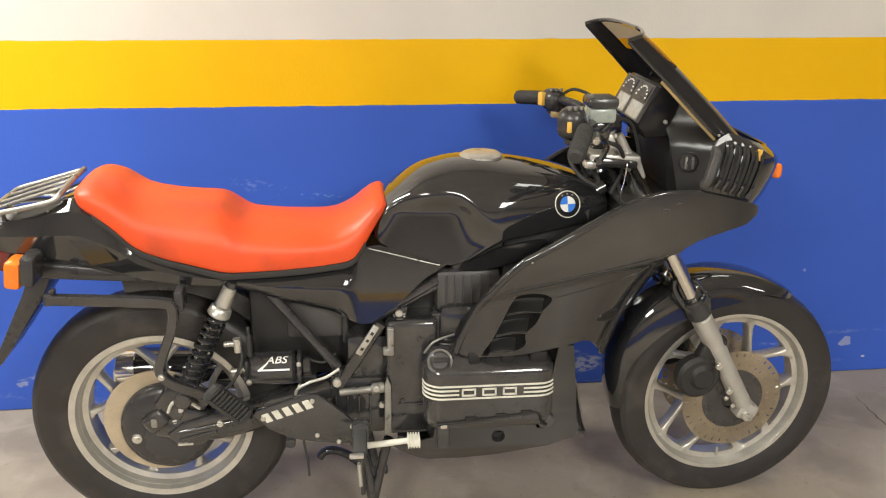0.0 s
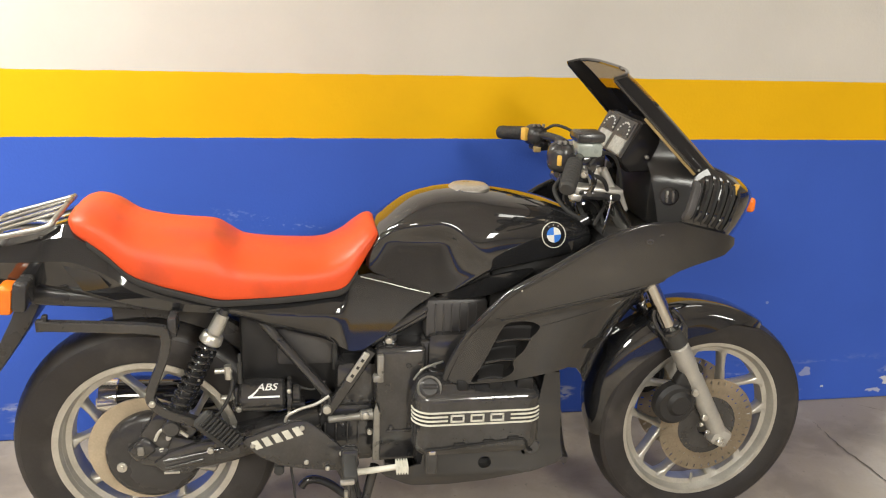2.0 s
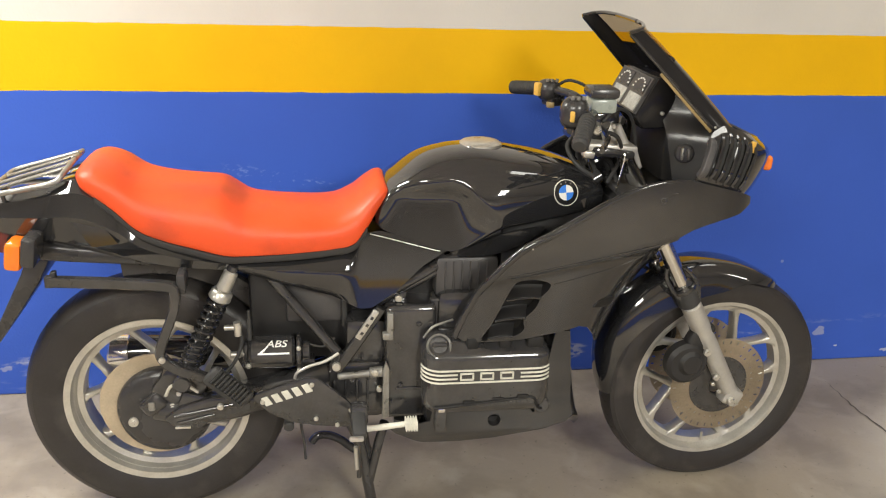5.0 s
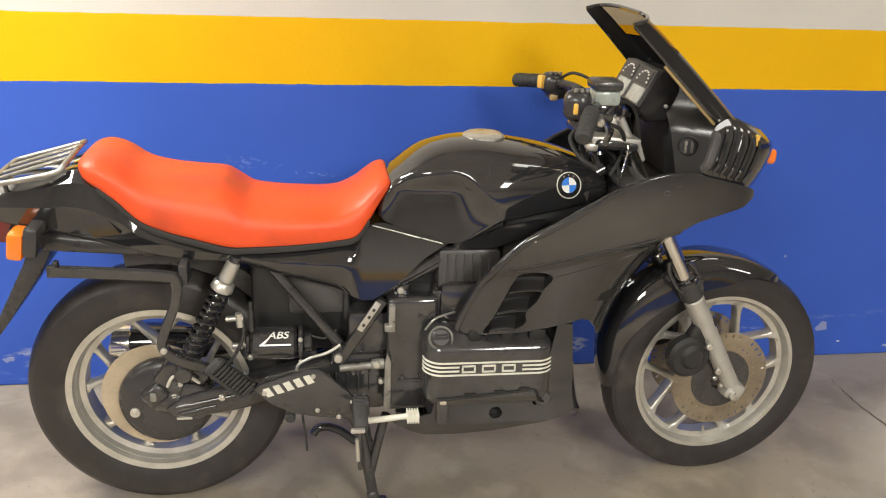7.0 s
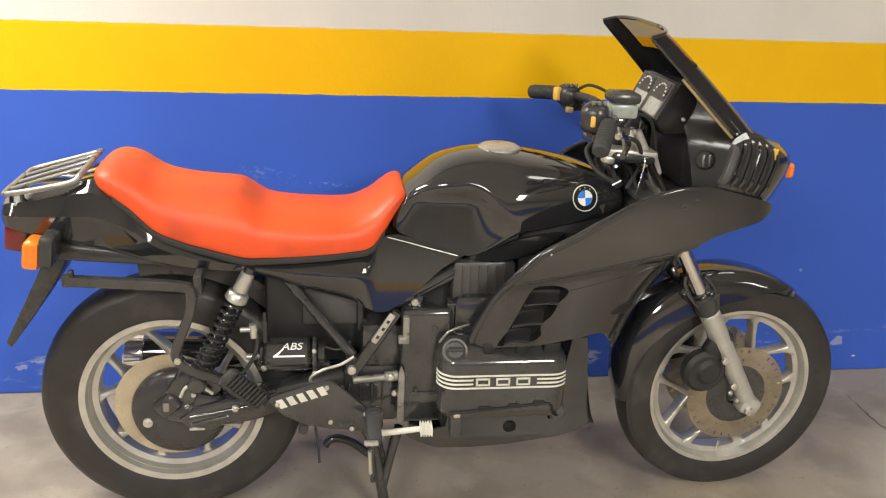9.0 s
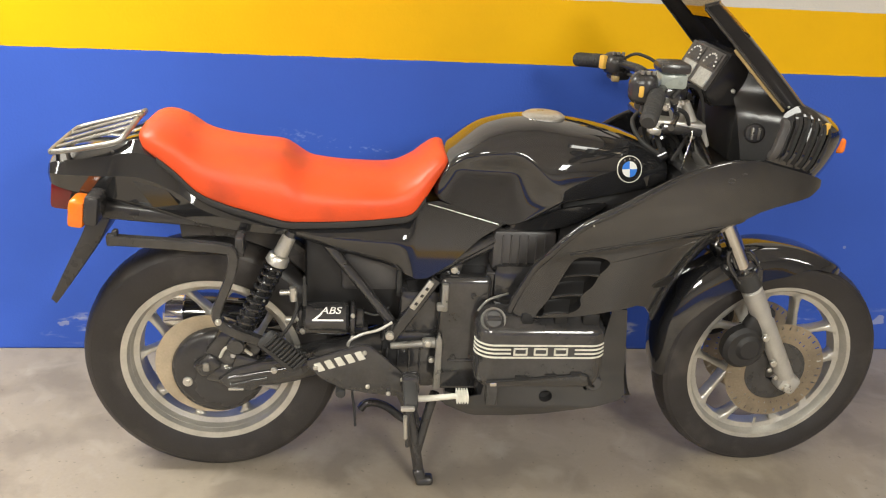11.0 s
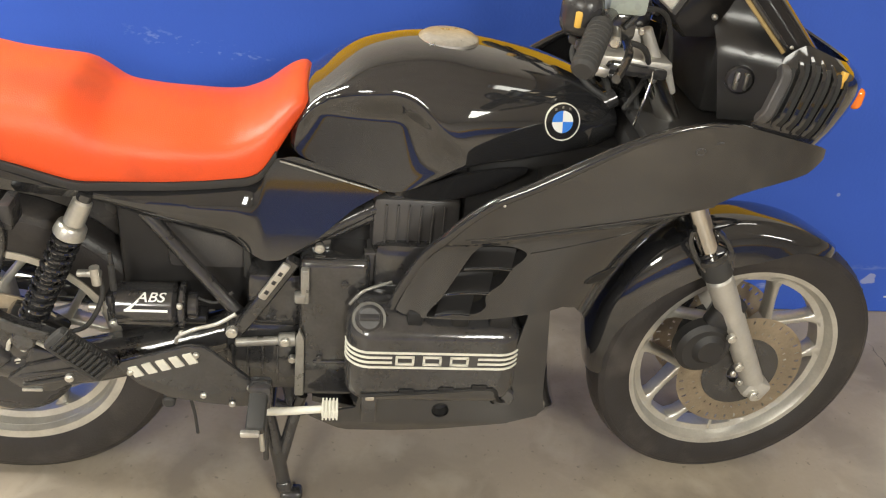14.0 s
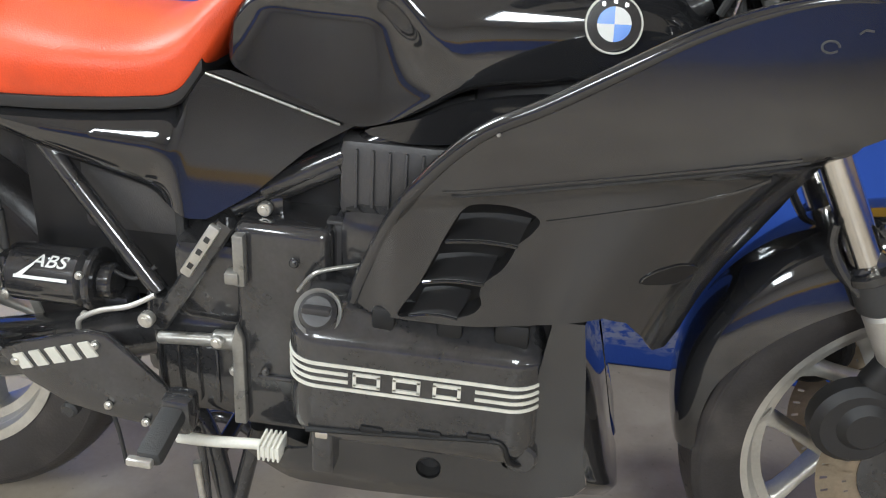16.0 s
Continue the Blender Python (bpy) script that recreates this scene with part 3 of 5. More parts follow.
# front wheel, fork and mudguard
front = part("front_wheel", steer(rim(AX_F, 0.229, 0.043)), ALLOY, bike, "silver cast alloy front wheel")
part("hub", steer(hub(AX_F, 0.05, 0.043)), ALLOY, front)
for k in range(5):
    part("spoke", steer(spoke(AX_F, 0.229, 0.05, 0.115, 0.41, 0.89 + k * 2 * math.pi / 5)), ALLOY, front)
part("tyre", steer(tyre(AX_F, 0.320, 0.052, 0.243)), RUBBER, front, "black front tyre")
part("wall_ring", steer(wall_ring(AX_F, 0.298, 0.0505)), RUBBER, front)
tagged(part("tread_groove", steer(tread(AX_F, 0.320, 0.052, 44)), DEEP, front), kind="stuff")
for y in (-0.072, 0.076):
    part("brake_disc", steer(disc(AX_F, y, 0.084, 0.1425, 36, ((0.126, 0.136), (0.100, 0.106)))), DISC, front, "tan slotted brake disc")
    part("disc_carrier", steer(revolve(bmesh.new(), [(0.03, y - 0.004), (0.07, y - 0.005), (0.087, y - 0.003), (0.087, y + 0.006), (0.03, y + 0.012)], AX_F, segments=48)), METALBLACK, front, "black disc carrier")
part("valve", steer(rods(((1.516, -0.03, 0.115), (1.513, -0.034, 0.145), 0.0035))), BOLT, front)


def fork_x(z):
    return 1.546 - 0.565 * (z - 0.30)


fork = part("fork", steer(boxes(((1.06, -0.12, 0.995), (1.17, 0.12, 1.018), 0.010, (0, 6, 0)), ((1.15, -0.12, 0.86), (1.28, 0.12, 0.89), 0.012, (0, 27, 0)))), METALBLACK, bike, "fork yokes of a telescopic front fork")
for s in (-1, 1):
    y = s * 0.093
    part("stanchion", steer(rods(((fork_x(0.6), y, 0.6), (fork_x(0.99), y, 0.99), 0.0205), segments=28)), STEEL, fork, "polished fork stanchion")
    part("slider", steer(rods(((fork_x(0.285), y, 0.285), (fork_x(0.585), y, 0.585), 0.024, 0.0275), segments=28, bevel=0.006)), SLIDER, fork, "grey alloy fork slider")
    part("dust_boot", steer(rods(((fork_x(0.585), y, 0.585), (fork_x(0.64), y, 0.64), 0.031, 0.029), segments=28, bevel=0.006)), GRIP, fork, "black fork dust boot")
    for side in (-1, 1):
        ear = [(fork_x(zz) + side * wd, y - 0.012, zz) for zz, wd in ((0.605, 0.026), (0.635, 0.037), (0.67, 0.038), (0.695, 0.026))]
        part("mudguard_ear", steer(tube(bmesh.new(), ear, 0.006, 8)), METALBLACK, fork)
    part("boot_ring", steer(rods(((fork_x(0.628), y, 0.628), (fork_x(0.642), y, 0.642), 0.0345), segments=28, bevel=0.003)), PAINT, fork)
    part("axle_clamp", steer(boxes(((1.515, y - 0.024, 0.272), (1.573, y + 0.024, 0.325), 0.012, (0, 27, 0)))), SLIDER, fork)
    part("axle_nut", steer(bolt((1.535, y + s * 0.022, 0.292), 0.015, 0.012, (0, s, 0))), BOLT, fork, "bright axle nut")
    for dx, dz in ((-0.052, 0.045), (-0.03, 0.02), (-0.008, -0.012)):
        part("pinch_bolt", steer(bolt((1.53 + dx, y + s * 0.012, 0.30 + dz), 0.008, 0.008, (0, s, 0))), BOLT, fork)
    c = part("caliper", steer(lumps(((1.395, y - 0.018, 0.45), (1.455, y + 0.02, 0.535), 0.015, (0, 27, 0), 3), ((1.345, y - 0.020, 0.372), (1.435, y + 0.020, 0.462), 0.030, (0, -10, 0), 4), ((1.392, y - 0.024, 0.415), (1.392, y + 0.02, 0.415), 0.060), ((1.398, y - 0.034, 0.418), (1.398, y + 0.01, 0.418), 0.036))), INNER, fork, "black brake caliper")
    part("caliper_bolt", steer(bolt((1.434, y + s * 0.03, 0.455), 0.012, 0.012, (0, s, 0))), BOLT, c)
    part("caliper_bolt", steer(bolt((1.475, y + s * 0.025, 0.375), 0.012, 0.012, (0, s, 0))), BOLT, c)
part("brake_hose", steer(tube(bmesh.new(), ((1.42, -0.07, 0.47), (1.40, -0.07, 0.53), (1.375, -0.07, 0.60), (1.32, -0.07, 0.70))  , 0.005)), GRIP, fork)


def mudguard():
    """An arched guard round the front tyre: tail low behind, beak in front."""
    bm = bmesh.new()
    rows = ((-176, 0.330, 0.044), (-190, 0.350, 0.064), (-205, 0.371, 0.075), (-222, 0.385, 0.081), (-240, 0.389, 0.082), (-256, 0.377, 0.080), (-272, 0.357, 0.076), (-288, 0.340, 0.066), (-295, 0.335, 0.052), (-300, 0.331, 0.030))
    rings = []
    for i in range(61):
        a = -176 - 124 * i / 60
        r, hw = interp([(-q[0], *q[1:]) for q in rows], -a, 1), interp([(-q[0], *q[1:]) for q in rows], -a, 2)
        w = radians(a)
        ring = []
        for k in range(25):
            u = -1 + k / 12
            drop = 0.010 * abs(u) ** 2 + interp(((176, 0.015), (198, 0.028), (218, 0.060), (240, 0.082), (262, 0.072), (281, 0.028), (300, 0.012)), -a, 1) * abs(u) ** 5
            rr = r - drop
            ring.append(bm.verts.new((1.516 + rr * math.cos(w), hw * math.copysign(abs(u) ** 0.85, u), 0.32 + rr * math.sin(w))))
        rings.append(ring)
    for a, b in zip(rings, rings[1:]):
        for k in range(24):
            bm.faces.new((a[k], a[k + 1], b[k + 1], b[k]))
    bmesh.ops.recalc_face_normals(bm, faces=bm.faces)
    bmesh.ops.solidify(bm, geom=bm.faces[:], thickness=0.003)
    return bm


guard = part("front_mudguard", steer(mudguard()), PAINT, bike, "glossy black front mudguard")
for s in (-1, 1):
    part("fork_brace", steer(boxes(((1.335, s * 0.1 - 0.013, 0.60), (1.395, s * 0.1 + 0.013, 0.66), 0.01, (0, 27, 0)))), METALBLACK, guard)

# seat
SEATROWS = ((-0.134, 0.930, 0.955, 0.09, 0.5), (-0.120, 0.915, 0.968, 0.118, 0.45), (-0.09, 0.892, 0.977, 0.131, 0.4), (-0.05, 0.860, 0.967, 0.137, 0.36), (0.0, 0.812, 0.937, 0.142, 0.33),
            (0.06, 0.785, 0.922, 0.146, 0.33), (0.12, 0.768, 0.915, 0.15, 0.33), (0.186, 0.751, 0.908, 0.156, 0.33), (0.212, 0.747, 0.892, 0.155, 0.34), (0.245, 0.745, 0.871, 0.147, 0.35), (0.29, 0.746, 0.862, 0.145, 0.35),
            (0.35, 0.750, 0.856, 0.147, 0.36), (0.45, 0.759, 0.857, 0.143, 0.36), (0.50, 0.770, 0.880, 0.138, 0.36), (0.53, 0.810, 0.903, 0.128, 0.40), (0.555, 0.852, 0.918, 0.116, 0.44), (0.573, 0.880, 0.918, 0.104, 0.5), (0.583, 0.893, 0.908, 0.088, 0.5))
seat = part("seat", loft(SEATROWS, 2.5, 5.0, 90, 56), SEAT, bike, "orange-red smooth vinyl dual seat", smooth=60)
part("seat_base", loft([(x, zb - 0.007, zb + 0.02, hw * 1.004, 0.5) for x, zb, zt, hw, w in SEATROWS[2:-3]], 5, 5, 60, 32), DEEP, seat, "black seat base edge")

# tank with knee recesses
TANKROWS = ((0.552, 0.818, 0.862, 0.095, 0.3), (0.567, 0.810, 0.903, 0.125, 0.24), (0.597, 0.801, 0.931, 0.144, 0.2), (0.66, 0.784, 0.973, 0.162, 0.18), (0.725, 0.763, 0.993, 0.170, 0.16), (0.77, 0.773, 0.999, 0.172, 0.16), (0.81, 0.791, 1.001, 0.171, 0.16),
            (0.86, 0.819, 0.996, 0.167, 0.18), (0.955, 0.832, 0.982, 0.150, 0.22), (1.03, 0.842, 0.964, 0.133, 0.26), (1.09, 0.850, 0.942, 0.112, 0.3), (1.125, 0.858, 0.915, 0.085, 0.4))
KNEE = rounded(((0.592, 0.910), (0.620, 0.932), (0.660, 0.951), (0.702, 0.961), (0.735, 0.959), (0.760, 0.944), (0.782, 0.919), (0.808, 0.889), (0.836, 0.862), (0.850, 0.841), (0.856, 0.80), (0.84, 0.70), (0.70, 0.62), (0.58, 0.66), (0.525, 0.78)), 6)
tank_bm = loft(TANKROWS, 2.45, 6.0, 230, 200)
for v in tank_bm.verts:
    if v.co.x > 0.87 or abs(v.co.y) < 0.03:
        continue
    d = inside(KNEE, v.co.x, v.co.z)
    if d < -0.012:
        continue
    # a nearly flat pad let into the side, its upper and front edges rounded over
    u = (d + math.sqrt(d * d + 0.004 ** 2)) / 2
    pad = 0.154 - 0.29 * (v.co.z - 0.763) - 0.14 * (0.66 - v.co.x + math.sqrt((0.66 - v.co.x) ** 2 + 0.03 ** 2))
    lift = max(0, min(1, (0.958 - v.co.z) / 0.075))
    deep = max(0, abs(v.co.y) - pad) * lift * lift * (3 - 2 * lift)
    soft = 0.010 + 0.040 * max(0, min(1, (v.co.x - 0.72) / 0.09))
    v.co.y -= math.copysign(deep * (1 - math.exp(-(u / soft) ** 1.15)), v.co.y)
tank = part("fuel_tank", tank_bm, PAINT, bike, "glossy black fuel tank with knee recesses", smooth=60)
cap = part("tank_cap", revolve(bmesh.new(), [(0, 0.011), (0.03, 0.011), (0.046, 0.009), (0.053, 0.004), (0.055, -0.012)], (0.82, 0, 0.996), "z", 48), BOLT, tank, "flush satin metal tank cap")
# round badge on both sides of the tank
def face_frame(at, normal):
    n = Vector(normal).normalized()
    side = n.cross(Vector((0, 0, 1))).normalized() * -1
    return Matrix.Translation(at) @ Matrix((side, side.cross(n) * -1, n)).transposed().to_4x4()


def sector(r0, r1, a0, a1, z0, z1, n=16):
    bm = bmesh.new()
    vs = [[bm.verts.new((r * math.cos(a0 + (a1 - a0) * k / n), r * math.sin(a0 + (a1 - a0) * k / n), z)) for k in range(n + 1)] for r in (r0, r1) for z in (z0, z1)]
    for k in range(n):
        bm.faces.new((vs[1][k], vs[3][k], vs[3][k + 1], vs[1][k + 1]))
        bm.faces.new((vs[2][k], vs[2][k + 1], vs[3][k + 1], vs[3][k]))
        if r0 > 1e-6:
            bm.faces.new((vs[0][k], vs[1][k], vs[1][k + 1], vs[0][k + 1]))
    bmesh.ops.remove_doubles(bm, verts=bm.verts, dist=1e-6)
    return bm


for s in (-1, 1):
    fr = face_frame((1.012, s * 0.1318, 0.907), (0.17, s, 0.30))
    fr = fr @ Matrix.Scale(0.93, 4)
    def placed(bm):
        bmesh.ops.transform(bm, matrix=fr, verts=bm.verts)
        return bm
    badge = part("badge", placed(revolve(bmesh.new(), [(0, 0.003), (0.034, 0.003), (0.0345, 0.0), (0.0345, -0.012)], (0, 0, 0), "z", 48)), PAINT, tank, "round black badge with blue and white quarters")
    part("ring", placed(revolve(bmesh.new(), [(0.0325, 0.0025), (0.0328, 0.0042), (0.0348, 0.0042), (0.0352, 0.0)], (0, 0, 0), "z", 48)), GREYWHITE, badge)
    for k in range(4):
        part("quarter", placed(sector(0, 0.0205, k * math.pi / 2, (k + 1) * math.pi / 2, 0.0025, 0.0045)), (WHITE, BLUE)[k % 2], badge)
    for a in (60, 90, 120):
        w = radians(a)
        bar = boxes(((0.0275 * math.cos(w) - 0.002, 0.0265 * math.sin(w) - 0.0022, 0.0028), (0.0275 * math.cos(w) + 0.002, 0.0265 * math.sin(w) + 0.0022, 0.0038)))
        part("letter_bar", placed(bar), STEEL, badge)

# side covers under the seat
SIDE_TOP = ((0.215, 0.752), (0.30, 0.755), (0.49, 0.772), (0.525, 0.806), (0.56, 0.812), (0.64, 0.792), (0.728, 0.768))
SIDE_LOW = ((0.215, 0.717), (0.30, 0.685), (0.40, 0.656), (0.515, 0.627), (0.54, 0.629), (0.60, 0.668), (0.665, 0.727), (0.728, 0.765))


def straight(line, x):
    """Height of a broken line at x."""
    for (ax, az), (bx, bz) in zip(line, line[1:]):
        if x <= bx:
            return az + (bz - az) * (x - ax) / (bx - ax)
    return line[-1][1]


def side_panel():
    """A cover with a sharp upright fold, its lower edge tucked in."""
    bm, cols = bmesh.new(), []
    marks = [0.215 + 0.27 * k / 30 for k in range(31)] + [0.489, 0.493, 0.497, 0.501, 0.505, 0.509, 0.513] + [0.513 + 0.215 * k / 26 for k in range(1, 27)]
    for x in marks:
        lo, hi = straight(SIDE_LOW, x), straight(SIDE_TOP, x)
        col = []
        for j in range(15):
            u = j / 14
            z = lo + (hi - lo) * u
            start = 0.435 + 0.054 * u
            step = max(0, min(1, (x - start) / (0.513 - start)))
            step = step * step * (3 - 2 * step)
            roll = (0.020 * math.sin(math.pi * min(1, u * 1.12)) ** 0.7 - 0.03 * max(0, u - 0.55)) * (1 - step) + (0.042 - 0.21 * (z - 0.64) - 0.25 * (z - 0.64) ** 2) * step
            col.append(bm.verts.new((x, -(0.122 + roll), z)))
        cols.append(col)
    for a, b in zip(cols, cols[1:]):
        for j in range(14):
            bm.faces.new((a[j], b[j], b[j + 1], a[j + 1]))
    bmesh.ops.recalc_face_normals(bm, faces=bm.faces)
    bmesh.ops.solidify(bm, geom=bm.faces[:], thickness=0.005)
    return bm


for flip in (False, True):
    bm = side_panel()
    part("side_cover", mirrored(bm) if flip else bm, PAINT, bike, "glossy black folded side cover", smooth=16)

# seam strip given a paler metal to paint the lamp's highlight on it
seam = tube(bmesh.new(), ((0.536, -0.133, 0.808), (0.58, -0.136, 0.797), (0.64, -0.140, 0.781), (0.706, -0.144, 0.764)), 0.0018, 8)
part("seam_trim", mirrored(seam), CAST, bike)
part("seam_trim", seam, CAST, bike, "seam strip below the tank, coloured pale for its lamp highlight")
# tail
TAIL = ((-0.348, 0.832, 0.862, 0.085, 0.5), (-0.338, 0.822, 0.884, 0.108, 0.5), (-0.30, 0.808, 0.898, 0.120, 0.5), (-0.22, 0.793, 0.915, 0.130, 0.45), (-0.14, 0.776, 0.935, 0.136, 0.42), (-0.10, 0.766, 0.925, 0.138, 0.4),
        (-0.04, 0.75, 0.885, 0.141, 0.4), (0.0, 0.74, 0.835, 0.143, 0.4), (0.08, 0.728, 0.792, 0.146, 0.5), (0.16, 0.722, 0.772, 0.147, 0.5), (0.225, 0.718, 0.758, 0.145, 0.5))
RINGS = ((0.0, 1.0), (0.70, 1.0), (0.90, 0.86), (1.0, 0.52), (0.94, 0.10), (0.84, 0.0), (0.0, 0.0), (-0.84, 0.0), (-0.94, 0.10), (-1.0, 0.52), (-0.90, 0.86), (-0.70, 1.0))
tail_bm, rings = bmesh.new(), []
for i in range(91):
    x = TAIL[0][0] + (TAIL[-1][0] - TAIL[0][0]) * i / 90
    zb, zt, hw = (interp(TAIL, x, c) for c in (1, 2, 3))
    ring = []
    for (u0, v0), (u1, v1) in zip(RINGS, RINGS[1:] + RINGS[:1]):
        for k in range(6):
            u, v = u0 + (u1 - u0) * k / 6, v0 + (v1 - v0) * k / 6
            ring.append(tail_bm.verts.new((x, hw * u, zb + (zt - zb) * v)))
    rings.append(ring)
for a, b in zip(rings, rings[1:]):
    for k in range(len(a)):
        tail_bm.faces.new((a[k], a[(k + 1) % len(a)], b[(k + 1) % len(a)], b[k]))
tail_bm.faces.new(rings[0][::-1])
tail_bm.faces.new(rings[-1])
tail = part("tail_cowl", tail_bm, PAINT, bike, "glossy black tail cowl", smooth=12)
FACET = ((-0.172, 0.884), (-0.122, 0.898), (-0.043, 0.797), (-0.10, 0.790))
for flip in (False, True):
    bm = panel(FACET, lambda x, z: -(0.1465 - 0.20 * (z - 0.79)), 0.006, step=0.03)
    part("facet_panel", mirrored(bm) if flip else bm, PAINT, tail)
part("tail_light", boxes(((-0.352, -0.082, 0.752), (-0.285, 0.082, 0.832), 0.012, (0, 8, 0))), RED, tail, "dark red tail light")
under = part("rear_mudguard", loft(((-0.30, 0.745, 0.80, 0.10, 0.5), (-0.2, 0.738, 0.79, 0.115, 0.5), (-0.05, 0.730, 0.775, 0.12, 0.5), (0.09, 0.722, 0.76, 0.12, 0.5)), 5, 5, 30, 32), PLASTIC, bike, "black plastic under-tail")
flap = [(-0.213, 0.745), (-0.268, 0.745), (-0.285, 0.70), (-0.378, 0.522), (-0.366, 0.508), (-0.30, 0.60), (-0.245, 0.68)]
part("plate_holder", plate(flap, -0.085, 0.085, 0.004), PLASTIC, under, "black plate holder below the tail")
inner = []
for k in range(14):
    a = radians(28 + 118 * k / 13)
    inner.append((0.365 * math.cos(a), 0.335 + 0.365 * math.sin(a)))
part("wheel_hugger", tube(bmesh.new(), [(x, 0, z) for x, z in inner[:9]], 0.03, 10, smooth=0, square=True), PLASTIC, under, "black inner mudguard over the rear tyre")
for s in (-1, 1):
    ind = part("rear_indicator", boxes(((-0.245, s * 0.155 - 0.04, 0.757), (-0.212, s * 0.155 + 0.04, 0.828), 0.010, (0, 8, 0)), ((-0.24, min(0, s * 0.13), 0.775), (-0.215, max(0, s * 0.13), 0.80), 0.004)), PLASTIC, bike, "rear indicator on a black stem")
    part("lens", boxes(((-0.282, s * 0.155 - 0.036, 0.750), (-0.245, s * 0.155 + 0.036, 0.815), 0.010, (0, 8, 0))), AMBER, ind, "amber indicator lens")
rack = part("luggage_rack", tube(bmesh.new(), ((-0.17, 0.11, 0.948), (-0.25, 0.113, 0.925), (-0.318, 0.108, 0.907), (-0.332, 0.085, 0.902), (-0.334, 0, 0.901), (-0.332, -0.085, 0.902), (-0.318, -0.11, 0.906), (-0.25, -0.114, 0.918), (-0.178, -0.11, 0.934),
                                               (-0.160, -0.09, 0.950), (-0.154, 0, 0.961), (-0.158, 0.09, 0.956), (-0.17, 0.11, 0.948)), 0.0066, 10), CAST, bike, "grey metal tubular luggage rack")
for y in (-0.058, 0.0, 0.058):
    part("slat", boxes(((-0.335, y - 0.009, 0.926), (-0.150, y + 0.009, 0.933), 0.003, (0, -17.5, 0))), CAST, rack, "dull grey rack slat")
for x in (-0.29, -0.19):
    for s in (-1, 1):
        part("post", rods(((x, s * 0.1, 0.87), (x, s * 0.11, 0.912), 0.005)), PLASTIC, rack)

# pannier guards and passenger pegs
for s in (-1, 1):
    y = s * 0.2
    g = part("pannier_guard", tube(bmesh.new(), ((-0.185, y, 0.730), (-0.05, y, 0.722), (0.06, y, 0.713), (0.083, y, 0.700), (0.078, y, 0.65), (0.045, y, 0.565), (0.043, y, 0.53), (0.075, y * 0.97, 0.495), (0.165, y * 0.9, 0.448), (0.235, y * 0.9, 0.395)), 0.0115, smooth=5, square=True), METALBLACK, bike, "black square-tube pannier guard")
    part("mount", boxes(((0.088, min(y, y * 0.72), 0.69), (0.108, max(y, y * 0.72), 0.738), 0.005)), PLASTIC, g)
    part("end_bracket", boxes(((-0.196, y - 0.010, 0.716), (-0.176, y + 0.010, 0.744), 0.004), ((-0.184, y - 0.004, 0.738), (-0.172, y + 0.016, 0.752), 0.003)), PLASTIC, g)
    part("bracket_bolt", bolt((0.045, y + s * 0.012, 0.53), 0.010, 0.008, (0, s, 0)), BOLT, g)
    p = part("passenger_peg", boxes(((0.135, y * 1.15 - 0.014, 0.433), (0.255, y * 1.15 + 0.014, 0.487), 0.012, (0, 43, 0))), GRIP, bike, "folded black rubber passenger footpeg")
    for k in range(10):
        u = -0.045 + k * 0.01
        cx, cz = 0.203 + u * 0.73, 0.469 - u * 0.68
        part("rib", boxes(((cx - 0.0028, y * 1.15 + s * 0.010, cz - 0.021), (cx + 0.0028, y * 1.15 + s * 0.0185, cz + 0.021), 0.002, (0, 43, 0))), GRIP, p)
    part("peg_bolt", bolt((0.175, y * 1.15 + s * 0.006, 0.415), 0.010, 0.010, (0, s, 0)), BOLT, p)

# frame tubes
frame_ob = part("frame", rods(((0.272, -0.108, 0.722), (0.455, -0.14, 0.50), 0.0132), ((0.2, -0.10, 0.745), (0.56, -0.10, 0.675), 0.015), ((0.60, -0.12, 0.66), (1.12, -0.06, 0.93), 0.017),
                              ((0.45, -0.14, 0.45), (0.455, -0.14, 0.50), 0.018), ((0.56, -0.12, 0.63), (0.70, -0.11, 0.70), 0.015),
                              ((0.272, 0.128, 0.722), (0.455, 0.14, 0.50), 0.0132), ((0.2, 0.10, 0.745), (0.56, 0.10, 0.675), 0.015), ((0.60, 0.12, 0.66), (1.12, 0.06, 0.93), 0.017)), METALBLACK, bike, "black tubular steel frame")
part("stay", tube(bmesh.new(), ((0.455, -0.145, 0.455), (0.50, -0.15, 0.525), (0.562, -0.15, 0.622)), 0.013, 10, square=True), METALBLACK, frame_ob)
brk = part("stay_plate", boxes(((0.484, -0.170, 0.575), (0.572, -0.160, 0.591), 0.003, (0, -58, 0))), ALLOY, frame_ob, "bright alloy plate on the frame stay")
for u in (-0.025, 0.0, 0.022):
    part("slot", boxes(((0.528 + u * 0.53 - 0.004, -0.1712, 0.583 + u * 0.85 - 0.0035), (0.528 + u * 0.53 + 0.004, -0.169, 0.583 + u * 0.85 + 0.0035), 0, (0, -58, 0))), DEEP, brk)
part("pivot_bolt", bolt((0.452, -0.172, 0.478), 0.0135, 0.014), BOLT, frame_ob, "bright pivot bolt")
part("engine_bolt", bolt((0.607, -0.132, 0.640), 0.012, 0.012), BOLT, frame_ob)
part("engine_lug", boxes(((0.585, -0.13, 0.62), (0.63, -0.09, 0.66), 0.01)), METALBLACK, frame_ob)
bat = part("battery_box", boxes(((0.33, -0.096, 0.56), (0.475, 0.1, 0.70), 0.012)), DASH, bike, "dark grey battery box behind the frame tubes")
part("strap", boxes(((0.468, -0.108, 0.55), (0.482, -0.09, 0.635), 0.004)), GRIP, bat)

